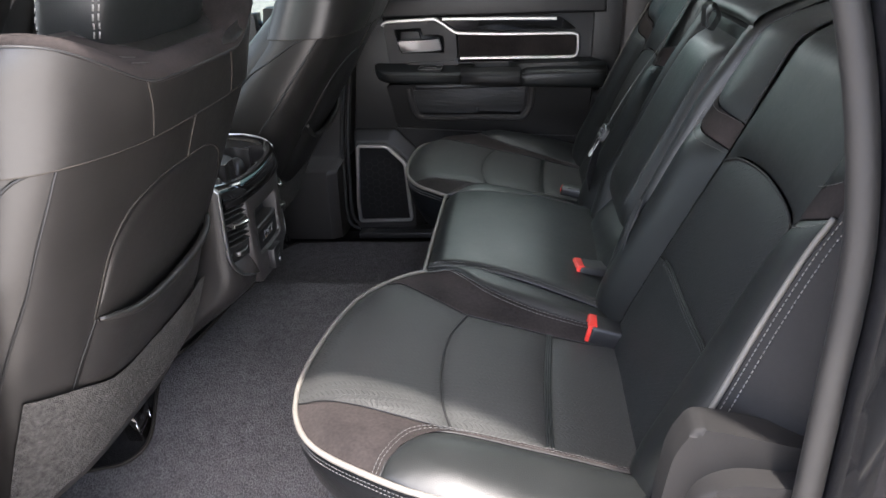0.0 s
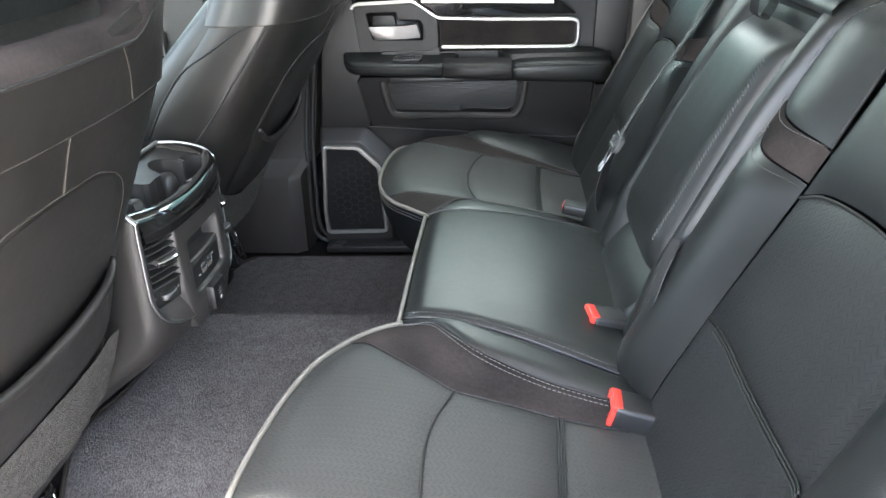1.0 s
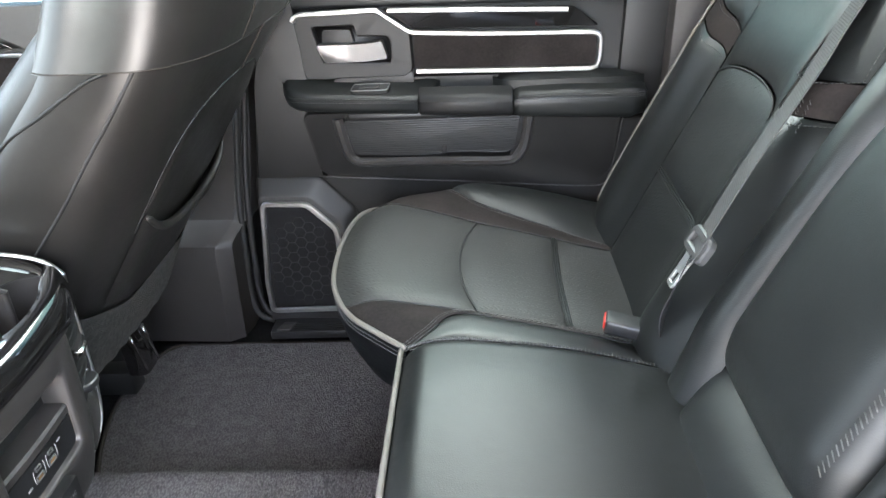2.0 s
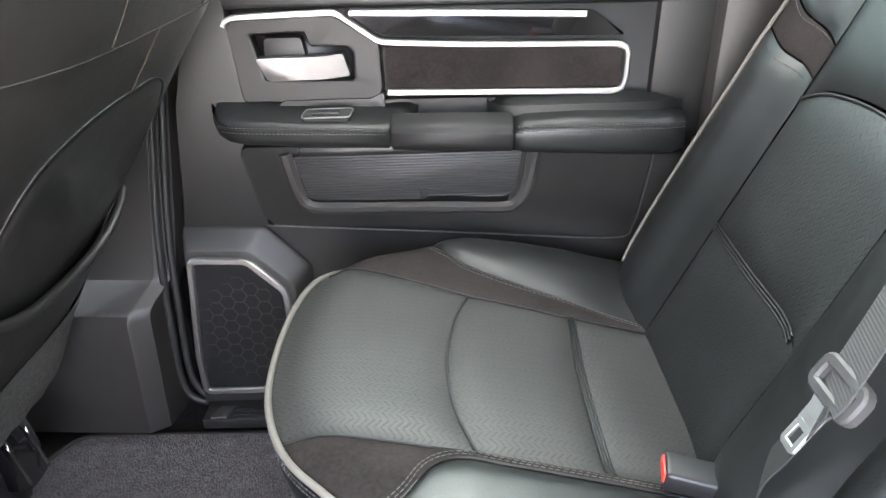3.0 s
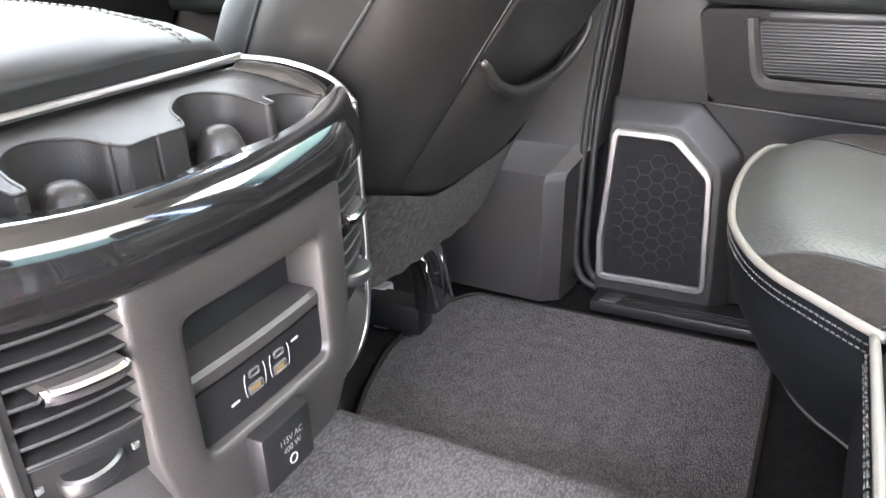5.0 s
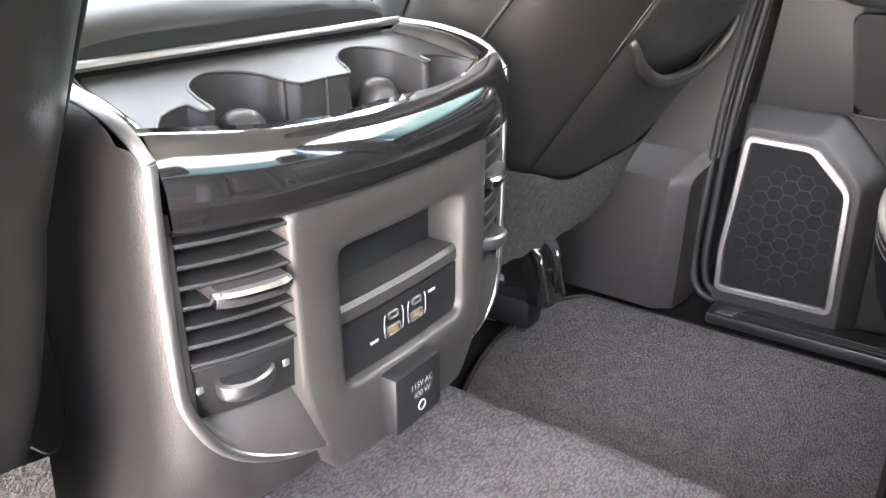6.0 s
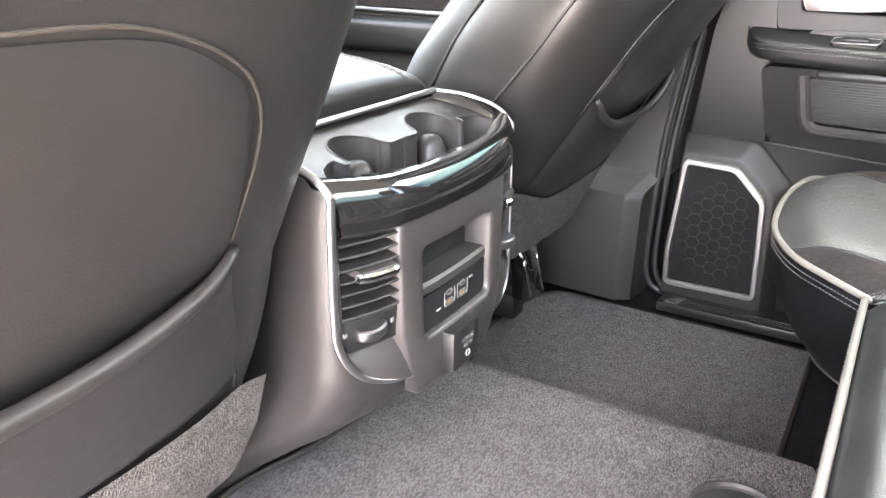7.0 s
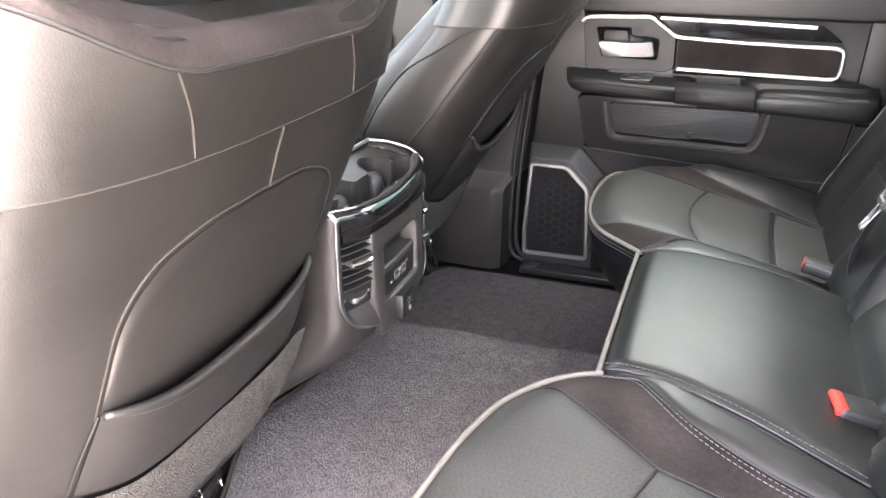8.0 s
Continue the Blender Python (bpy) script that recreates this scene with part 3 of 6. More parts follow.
def rear_seat(side, label):
    seat = thing("rear_seat", label, "car seat", "rear bench seats", at=(0.1, side * 0.47, 0.015))
    fl = side > 0
    q = FAR if fl else NEAR
    # cushion
    cushion = part("cushion", box((0.02, min(side * 0.26, side * 0.72), 0.12), (0.36, max(side * 0.26, side * 0.72), 0.245), 0.02), LEATHER, seat)
    back_edge = [(0.36, q["in"][-1][1]), (0.36, (q["in"][-1][1] + q["out"][-1][1]) / 2), (0.36, q["out"][-1][1])]
    patch("front_insert", q["front"], q["arc"], 54, 36, on_cushion(side, 0.007), WEAVE_TOP_LIT, cushion, not fl, "embossed black leather front insert")
    patch("middle_insert", q["arc"], q["seam"], 44, 26, on_cushion(side, 0.008), WEAVE_TOP_LIT, cushion, not fl)
    patch("rear_insert", [(x + 0.006, s) for x, s in q["seam"]], back_edge, 40, 26, on_cushion(side, 0.006), WEAVE_TOP_LIT, cushion, not fl)
    rim_in = [*OUTLINE[side][q["rim_in"] : 0 : -1], *q["bolster_in"]]
    patch("inner_suede_band", q["in"], rim_in, 80, 18, on_cushion(side, 0.004), SUEDE, cushion, fl, "dark brown suede band", straight="a")
    patch("inner_bolster", q["bolster_in"], q["mid"], 60, 14, on_cushion(side, 0.005), LEATHER, cushion, fl)
    rim_out = [q["out"][0], *OUTLINE[side][q["rim_out"] : -4], *q["bolster_out"]]
    patch("outer_suede_band", q["out"], rim_out, 80, 16, on_cushion(side, 0.004), SUEDE, cushion, not fl, "dark brown suede band", straight="a")
    patch("outer_bolster", q["bolster_out"], [q["bolster_out"][0], (0.05, 0.738), (0.12, 0.752), (0.22, 0.757), (0.36, 0.757)], 60, 18, on_cushion(side, 0.009), LEATHER, cushion, not fl)
    rim = [(x, side * s, rim_z(x, s, side)) for x, s in curve(OUTLINE[side], 140)]
    tube("piping", rim, 0.0036, PIPING, cushion, label="pale grey leather piping")
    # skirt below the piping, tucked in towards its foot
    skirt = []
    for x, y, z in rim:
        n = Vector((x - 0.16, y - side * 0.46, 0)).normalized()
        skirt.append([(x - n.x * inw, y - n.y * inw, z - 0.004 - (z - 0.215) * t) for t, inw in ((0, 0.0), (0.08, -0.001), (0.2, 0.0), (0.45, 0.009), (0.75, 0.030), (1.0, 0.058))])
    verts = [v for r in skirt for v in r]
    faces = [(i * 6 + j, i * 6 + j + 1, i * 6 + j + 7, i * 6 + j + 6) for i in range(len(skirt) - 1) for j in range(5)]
    raw("skirt", verts, faces if fl else [f[::-1] for f in faces], SKIRT_SHADED, cushion)
    tube("skirt_hem", [r[-1] for r in skirt], 0.0022, PLASTIC_PALE, cushion, 6)
    row = []
    for x, y, z in rim:
        n = Vector((x - 0.16, y - side * 0.46, 0)).normalized()
        row.append((x + n.x * 0.0014, y + n.y * 0.0014, z - 0.0098))
    for drop in (0.0, 0.006):
        stitch([(x, y, z - drop) for x, y, z in row], cushion, THREAD_DARK, 0.0034, 0.0020, 0.0009)
    # stitched seams on the cushion
    seam(line_on(side, q["arc"], -0.002), cushion, 0.0018)
    for dx in (0.0, 0.003, 0.006):
        seam(line_on(side, [(x + dx, s) for x, s in q["seam"]], -0.0004), cushion, 0.0017, LEATHER)
    for off in (0.005, 0.010):
        inner_row = line_on(side, [(x - off * 0.6, s + (off if x > 0.05 else off * 0.6)) for x, s in q["bolster_in"]], 0.0010)
        if fl:
            stitch(inner_row, cushion, THREAD, r=0.0005)
        else:
            stitch(inner_row, cushion, THREAD_PALE, r=0.0006)
        stitch(line_on(side, [(x - off * (0.9 if x < 0.06 else 0.2), s - off * (1.0 if x > 0.03 else 0.2)) for x, s in q["bolster_out"]], 0.0008), cushion, THREAD, r=0.0005)
    for key, r in (("bolster_in", 0.0016), ("bolster_out", 0.0016), ("in", 0.0011), ("out", 0.0011)):
        seam([(x, side * s, cushion_z(x, s, side) - 0.001) for x, s in curve(q[key], 60, key not in ("in", "out"))], cushion, r)
    # backrest
    back = part("backrest", box((0.52, min(side * 0.18, side * 0.74), 0.22), (0.60, max(side * 0.18, side * 0.74), 0.74), 0.02), LEATHER, seat)
    b0, b1 = q["back"]
    bm_ = (b0 + b1) / 2
    arch = [(b0 + 0.010, 0.588), (b0 + 0.05, 0.601), (bm_, 0.609), (b1 - 0.05, 0.603), (b1 - 0.004, 0.588)]
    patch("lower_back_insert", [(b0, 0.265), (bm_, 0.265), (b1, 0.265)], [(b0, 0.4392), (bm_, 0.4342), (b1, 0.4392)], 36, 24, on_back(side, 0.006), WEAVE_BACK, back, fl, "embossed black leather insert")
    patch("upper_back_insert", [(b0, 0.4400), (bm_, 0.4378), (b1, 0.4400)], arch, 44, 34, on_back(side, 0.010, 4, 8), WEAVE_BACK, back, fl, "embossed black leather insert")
    patch("upper_back", [(a, b + 0.003) for a, b in arch], [(b0 + 0.01, 0.82), (b0 + 0.05, 0.822), (bm_, 0.823), (b1 - 0.05, 0.822), (b1, 0.82)], 36, 26, on_back(side, 0.008, 6), LEATHER, back, fl)
    i0, dz = 0.165, 0.0 if fl else -0.006
    patch("inner_bolster", [(b0 - 0.002, 0.265), (b0 - 0.001, 0.43), (b0 + 0.004, 0.55), (b0 + 0.006, 0.606 + dz)], [(i0 + 0.005, 0.265), (i0 - 0.005, 0.42), (i0 - 0.005, 0.53), (i0, 0.622 + dz)], 44, 30, on_back(side, 0.012, 2.6, 14), LEATHER, back, fl)
    patch("inner_suede_patch", [(b0 + 0.006, 0.608 + dz), (b0 + 0.006, 0.641 + dz)], [(i0, 0.624 + dz), (i0 + 0.004, 0.660 + dz)], 8, 20, on_back(side, 0.002), SUEDE, back, fl, "dark brown suede patch", straight=True)
    patch("inner_shoulder", [(b0 + 0.006, 0.643 + dz), (b0, 0.73), (b0, 0.82)], [(i0 + 0.004, 0.662 + dz), (i0 + 0.02, 0.73), (i0 + 0.10, 0.82)], 26, 22, on_back(side, 0.004), LEATHER, back, fl)
    patch("outer_bolster", [(0.690, 0.265), (0.702, 0.42), (0.691, 0.54), (0.686, 0.640)], [(b1 + 0.002, 0.265), (b1 + 0.002, 0.43), (b1 + 0.001, 0.55), (b1, 0.606)], 44, 30, on_back(side, 0.011, 2.6, 14), LEATHER, back, fl)
    patch("outer_suede_patch", [(0.686, 0.642), (0.684, 0.680)], [(b1, 0.608), (b1, 0.641)], 8, 16, on_back(side, 0.002), SUEDE, back, fl, "dark brown suede patch", straight=True)
    patch("outer_shoulder", [(0.684, 0.682), (0.682, 0.73), (0.66, 0.82)], [(b1, 0.643), (b1, 0.73), (b1, 0.82)], 26, 16, on_back(side, 0.004), LEATHER, back, fl)
    seam(back_line(side, arch, -0.001), back, 0.0018)
    for k in (-0.0034, 0.0, 0.0034):
        seam(back_line(side, [(b0 + 0.022, 0.4392 + k), (bm_, 0.436 + k), (b1 - 0.004, 0.4396 + k)], -0.0004), back, 0.0014, LEATHER)
    for a, b in (((b0 + 0.006, 0.604 + dz), (i0, 0.620 + dz)), ((b0 + 0.006, 0.645 + dz), (i0 + 0.004, 0.664 + dz)), ((0.686, 0.638), (b1, 0.604)), ((0.684, 0.684), (b1, 0.645))):
        stitch(back_line(side, [a, ((a[0] + b[0]) / 2, (a[1] + b[1]) / 2 - 0.005), b], 0.0028), back, THREAD, r=0.0005)
    seam(back_line(side, [(b0 + 0.006, 0.641), (b0, 0.73), (b0, 0.82)], 0.0), back, 0.0014)
    stitch(back_line(side, [(i0 + 0.012, 0.662), (i0 + 0.03, 0.73), (i0 + 0.10, 0.80)], 0.003), back, THREAD, r=0.0005)
    for off in (0.0, 0.011):
        ladder(back_line(side, [(0.203 + off, 0.46), (0.203 + off, 0.53), (0.208 + off, 0.60), (0.216 + off, 0.636)], 0.0042), (0, 1, 0.3 * side), back, THREAD, 0.0052, 0.006, 0.0007)
    # outer side wrap with piping and two stitch rows
    pip = [(0.703, 0.412), (0.7025, 0.434), (0.699, 0.47), (0.690, 0.54), (0.685, 0.60), (0.685, 0.641)]
    if fl:
        pip = [(0.690, 0.33), (0.698, 0.38), *pip, (0.684, 0.69)]
    edge = back_line(side, pip, 0.001)
    tube("piping", edge, 0.0024 if fl else 0.0032, PIPING, back, label="pale grey leather piping")
    wrap, nw = [], 7
    for s, z in curve([(0.692, 0.25), (0.702, 0.42), (0.691, 0.54), (0.685, 0.640), (0.683, 0.73), (0.662, 0.82)], 50):
        x0 = back_x(s, z) + 0.002
        for k in range(nw):
            t = k / (nw - 1)
            wrap.append((x0 + 0.16 * t, side * (s + 0.052 * math.sin(t * math.pi / 2) + 0.004 * math.sin(t * math.pi)), z))
    faces = [(i * nw + j, i * nw + j + 1, (i + 1) * nw + j + 1, (i + 1) * nw + j) for i in range(49) for j in range(nw - 1)]
    raw("side_panel", wrap, faces if not fl else [f[::-1] for f in faces], SIDE_SHADED, back, "black leather side panel, dulled to look shaded")
    for off in (0.0042, 0.0086):
        stitch([(x + off * 1.55, y + side * off * 1.0, z) for x, y, z in edge], back, THREAD_WHITE, 0.0038, 0.0020, 0.0007)
    # headrest on two chromed stems
    rings = [[(0.575 + 0.055 * w * math.cos(a), side * 0.455 + 0.125 * w * math.copysign(abs(math.sin(a)) ** 0.6, math.sin(a)), z) for a in np.linspace(0, 2 * math.pi, 28, endpoint=False)] for z, w in ((0.815, 0.55), (0.822, 0.85), (0.85, 1.0), (0.93, 1.0), (0.965, 0.9), (0.98, 0.6))]
    hr = part("headrest", loft(rings), LEATHER, seat)
    for dy in (-0.06, 0.06):
        tube("headrest_stem", [(0.575, side * 0.455 + dy, 0.76), (0.575, side * 0.455 + dy, 0.83)], 0.006, CHROME, hr)
    # plastic box under the cushion
    part("seat_base", box((0.06, min(side * 0.23, side * 0.73), 0.0), (0.45, max(side * 0.23, side * 0.73), 0.19), 0.015), PLASTIC_BLACK, seat)
    return seat


rear_seat(1, "black leather rear passenger seat with suede bands and pale piping")
rear_seat(-1, "black leather rear driver-side seat with suede bands and pale piping")


def mid_z(x, y):
    return MIDDLE_BASE(x) + 0.006 * (1 - (y / 0.2) ** 2)


def middle_seat():
    seat = thing("middle_seat", "smooth black leather middle seat with folding armrest backrest", "car seat", "rear bench seats", at=(0.1, 0, 0.015))
    cushion = part("cushion", box((0.03, -0.185, 0.14), (0.38, 0.185, 0.30), 0.02), LEATHER, seat)

    def top(p, u, v):
        edge = min(1.0, (1 - abs(2 * v - 1)) / 0.10)
        front = min(1.0, (p[0] + 0.002) / 0.03)
        drop = 0.012 * (1 - edge) ** 2 + 0.012 * (1 - front) ** 2
        return (p[0], p[1], mid_z(p[0], p[1]) - drop + 0.004)

    patch("cushion_top", [(-0.002, -0.188), (0.073, -0.201), (0.15, -0.224), (0.231, -0.250), (0.36, -0.276)], [(-0.002, 0.188), (0.055, 0.197), (0.12, 0.194), (0.20, 0.194), (0.36, 0.198)], 60, 70, top, LEATHER, cushion, True)
    front = [(-0.006, y, 0.354 + 0.004 * (1 - (y / 0.19) ** 2)) for y in np.linspace(-0.19, 0.19, 30)]
    tube("piping", front, 0.0034, PIPING, cushion, label="pale grey leather piping")
    for s in (-1, 1):
        rim = [(0.0, 0.186), (0.055, 0.194), (0.12, 0.191), (0.20, 0.191), (0.36, 0.195)] if s > 0 else [(0.0, 0.186), (0.073, 0.198), (0.15, 0.221), (0.231, 0.247), (0.36, 0.273)]
        lip = [(x, s * y, mid_z(x, y) - 0.001) for x, y in curve(rim, 50)]
        tube("edge_welt", lip, 0.0028, LEATHER, cushion, 6)
        if s > 0:
            ladder([(x, y - 0.006, z + 0.0044) for x, y, z in lip], (0, 1, 0), cushion, THREAD, 0.0048, 0.0065, 0.0006)
        else:
            stitch([(x, y + 0.007, z + 0.0042) for x, y, z in lip], cushion, THREAD, r=0.0006)
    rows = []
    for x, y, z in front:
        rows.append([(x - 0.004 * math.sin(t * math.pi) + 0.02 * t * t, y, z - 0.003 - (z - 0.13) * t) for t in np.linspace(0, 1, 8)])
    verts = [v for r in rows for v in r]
    raw("skirt", verts, [(i * 8 + j, i * 8 + j + 1, i * 8 + j + 9, i * 8 + j + 8) for i in range(29) for j in range(7)], SKIRT_SHADED, cushion)
    for drop in (0.010, 0.018):
        stitch([(x - 0.0035, y, z - drop) for x, y, z in front], cushion, THREAD_DARK, 0.006, 0.003, 0.0009)
    # backrest: side pieces and the folding armrest in the middle
    back = part("backrest", box((0.50, -0.17, 0.22), (0.58, 0.17, 0.74), 0.02), LEATHER, seat)

    def mid_x(y, z):
        return plane_x(z)

    def arm(p, u, v):
        return (mid_x(p[0], p[1]) + 0.012 - 0.056 * line(p[1], (0.385, 0.72), (0.45, 1.0)) * (1 - abs(2 * v - 1) ** 8) * (1 - abs(2 * u - 1) ** 14), p[0], p[1])

    patch("folding_armrest", [(0.104, 0.388), (0.108, 0.45), (0.108, 0.60), (0.078, 0.722)], [(-0.154, 0.388), (-0.152, 0.45), (-0.142, 0.60), (-0.165, 0.722)], 60, 44, arm, LEATHER, back, True, "smooth black leather folding armrest")
    patch("lower_roll", [(0.114, 0.386), (-0.02, 0.384), (-0.160, 0.386)], [(0.112, 0.275), (-0.02, 0.272), (-0.160, 0.275)], 50, 24, lambda p, u, v: (mid_x(p[0], p[1]) + 0.006 - 0.030 * (1 - abs(2 * v - 1) ** 2.4) * (1 - abs(2 * u - 1) ** 10), p[0], p[1]), LEATHER, back, True, "smooth black leather roll below the armrest")
    for s, e0, e1 in ((1, 0.172, 0.098), (-1, 0.190, 0.146)):
        patch("side_piece", [(s * e0, 0.265), (s * e0, 0.45), (s * (e0 - 0.004), 0.62), (s * e0, 0.82)], [(s * e1, 0.265), (s * (e1 + 0.004), 0.45), (s * (e1 - 0.006), 0.62), (s * (e1 - 0.02), 0.82)], 50, 14, lambda p, u, v: (mid_x(p[0], p[1]) - 0.034 * line(p[1], (0.28, 0.3), (0.42, 1.0)) * (1 - abs(2 * v - 1) ** 3) * (1 - 0.5 * step(0.62, 0.78, p[1])), p[0], p[1]), LEATHER, back, s > 0)
    ladder([(mid_x(0, z) - 0.0445, -0.134, z) for z in np.linspace(0.455, 0.69, 60)], (0, 1, 0), back, THREAD, 0.0055, 0.009, 0.0008)
    patch("top_piece", [(0.105, 0.732), (-0.03, 0.735), (-0.175, 0.732)], [(0.12, 0.82), (-0.02, 0.82), (-0.16, 0.82)], 24, 12, lambda p, u, v: (mid_x(p[0], p[1]) - 0.03 * (1 - abs(2 * v - 1) ** 4), p[0], p[1]), LEATHER, back)
    loop = [(0.476 + 0.012 * math.cos(a), -0.02, 0.742 + 0.022 * math.sin(a)) for a in np.linspace(-0.5 * math.pi, 1.5 * math.pi, 26)]
    bm = bmesh.new()
    rows = [[bm.verts.new((x + q * 0.0015 * math.cos(k), y, z)) for y, q in ((-0.045, 1), (-0.008, 1))] for k, (x, _, z) in enumerate(loop)]
    for a, b in zip(rows, rows[1:]):
        bm.faces.new((a[0], a[1], b[1], b[0]))
    bmesh.ops.solidify(bm, geom=bm.faces[:], thickness=0.003)
    part("pull_strap", bm, WEBBING_DARK, back, "black leather pull strap loop")
    part("seat_base", box((0.10, -0.21, 0.02), (0.45, 0.21, 0.16), 0.015), PLASTIC_BLACK, seat)
    return seat


middle_seat()


# ---- front seats, seen from behind ----
SEAT_Y = 0.447
RECLINED = profile([(0.18, -0.512), (0.232, -0.470), (0.335, -0.420), (0.485, -0.330), (0.618, -0.242), (0.70, -0.186), (0.745, -0.160), (0.775, -0.155), (0.80, -0.165), (0.85, -0.20)])


def fs_rear(z, side):
    """The middle line of the rear face; the passenger seat is reclined further."""
    if side > 0:
        return RECLINED(z)
    return -0.248 + 0.430 * (z - 0.70) - 0.10 * step(0.76, 0.88, z) ** 2


def fs_half(z):
    return line(z, (0.20, 0.225), (0.34, 0.245), (0.46, 0.268), (0.58, 0.282), (0.70, 0.285), (0.755, 0.275), (0.795, 0.255), (0.82, 0.225))


def fs_depth(z):
    return line(z, (0.20, 0.090), (0.40, 0.112), (0.55, 0.117), (0.63, 0.111), (0.74, 0.096), (0.795, 0.075), (0.82, 0.058))


FS_POWER = 3.6


def fs_edge(outer, side, z):
    """Share of the half width and roundness; the driver seat is rounder towards its door."""
    if side > 0:
        return (1.0, FS_POWER)
    return (0.945, 2.45) if outer else (1.0, line(z, (0.30, 7.0), (0.38, 6.0), (0.46, FS_POWER)))


def fs_x(s, z, side):
    """The rear face of a front backrest."""
    share, power = fs_edge(s > SEAT_Y, side, z)
    u = min(1.0, abs(s - SEAT_Y) / (fs_half(z) * share))
    d = fs_depth(z)
    return fs_rear(z, side) - d + d * (1 - u**power) ** (1 / power)


def fs_ring(z, side, grow=0.0, n=64):
    d, out = fs_depth(z) + grow, []
    for i in range(n):
        c, q = math.cos(2 * math.pi * (i + 0.5) / n), math.sin(2 * math.pi * (i + 0.5) / n)
        share, power = fs_edge(c > 0, side, z)
        out.append((fs_rear(z, side) - fs_depth(z) + d * math.copysign(abs(q) ** (2 / power), q), SEAT_Y + (fs_half(z) * share + grow) * math.copysign(abs(c) ** (2 / power), c)))
    return out


def front_seat(side, label):
    seat = thing("front_seat", label, "car seat", "front seats", at=(-0.5, side * SEAT_Y, 0.015))
    hide, welt = LEATHER_BACK, WELT

    def m(s):
        """The sewn pattern is the same-handed on both seats, drawn in a little on the driver's rounder side."""
        return s - 0.018 * step(0.50, 0.59, s) if side < 0 else 2 * SEAT_Y - s

    def mm(pts):
        return [(m(s), z) for s, z in pts]

    def crown(y, z):
        """The top rises from the middle to both shoulders."""
        d = (y if side < 0 else m(y)) - SEAT_Y
        lift = 0.064 * step(0.125, 0.285, d) if d > 0 else 0.045 * step(0.09, 0.22, -d)
        return z + lift * step(0.69, 0.775, z)

    def body(name, zs, material, grow=0.0, note="", caps=True):
        rings = [[(x, side * y, crown(y, z)) for x, y in fs_ring(z, side, grow)] for z in zs]
        return part(name, loft(rings, caps), material, seat, note)

    low = body("lower_back", np.linspace(0.20 if side < 0 else 0.245, 0.702, 26), hide, 0.0, "black vinyl seat back shell")
    up = body("upper_back", [0.7005, 0.7025, 0.706, 0.711, *np.linspace(0.718, 0.770, 8)], hide, 0.0035)
    # suede top panel, closed over and hollowed a little where the headrest stands
    zc, xc = 0.772, fs_rear(0.772, side) - fs_depth(0.772)
    rings = []
    for k, dz in ((1.0, -0.006), (1.0, 0.0), (0.985, 0.006), (0.95, 0.012), (0.88, 0.018), (0.78, 0.021), (0.62, 0.018), (0.45, 0.012), (0.25, 0.009), (0.04, 0.008)):
        rings.append([(xc + (x - xc) * k, side * (SEAT_Y + (y - SEAT_Y) * k), crown(SEAT_Y + (y - SEAT_Y) * k, zc) + dz) for x, y in fs_ring(zc, side, 0.0028)])
    top = part("top_panel", loft(rings), SUEDE, seat, "dark brown suede top panel", sharp=60)

    def rear(pts, out=0.001, n=60, smooth=True):
        return [(fs_x(s, z, side) + out, side * s, crown(s, z)) for s, z in curve(pts, n, smooth)]

    tube("seam", [(x, side * y, crown(y, 0.7012)) for x, y in fs_ring(0.7012, side, 0.0026, 140)], 0.0013, welt, low, 6, True, "dull welt")
    tube("seam", [(x, side * y, crown(y, 0.7685)) for x, y in fs_ring(0.7685, side, 0.0040, 140)], 0.0013, SEAM, up, 6, True)
    for s, e in ((0.614, 0.580), (0.378, 0.325)) if side < 0 else ((0.575, 0.562), (0.345, 0.331)):
        tube("seam", rear(mm([(s, 0.770), (0.5 * s + 0.5 * e - 0.003, 0.738), (e, 0.704)]), 0.0036), 0.0012, welt, up, 6)
    tube("seam", rear(mm([(0.447, 0.699), (0.445, 0.672), (0.441, 0.642)]), 0.0012), 0.0013, welt, low, 6)
    # map pocket: outline seam, hollow mouth with a rolled lip, pocket panel
    outline = mm([(0.618, 0.480), (0.617, 0.528), (0.614, 0.580), (0.594, 0.617), (0.552, 0.634), (0.505, 0.641), (0.436, 0.642), (0.376, 0.640), (0.321, 0.622), (0.290, 0.597), (0.278, 0.560), (0.283, 0.500)])
    inner_top = mm([(0.614, 0.500), (0.610, 0.574), (0.588, 0.612), (0.545, 0.629), (0.47, 0.637), (0.376, 0.635), (0.325, 0.618), (0.294, 0.590), (0.284, 0.508)])
    mouth = mm([(0.614, 0.484), (0.52, 0.467), (0.40, 0.468), (0.32, 0.485), (0.282, 0.500)])
    if side > 0:
        mouth = [(0.282, 0.498), (0.32, 0.470), (0.40, 0.446), (0.50, 0.440), (0.57, 0.456), (0.616, 0.490)]
    foot = [(s, z - 0.006) for s, z in mouth]
    patch("back_panel", inner_top, foot, 50, 20, lambda p, u, v: (fs_x(p[0], p[1], side) + 0.001 + 0.004 * (1 - abs(2 * u - 1) ** 10) * (1 - abs(2 * v - 1) ** 8), side * p[0], p[1]), hide, low, True)
    tube("seam", rear(outline, 0.0004), 0.0012, welt if side < 0 else SEAM, low, 6)
    up_by = 0.018 if side < 0 else 0.0
    lower = [(s, z + up_by) for s, z in mm([(0.625, 0.372), (0.525, 0.340), (0.40, 0.334), (0.30, 0.340), (0.243, 0.360)])]
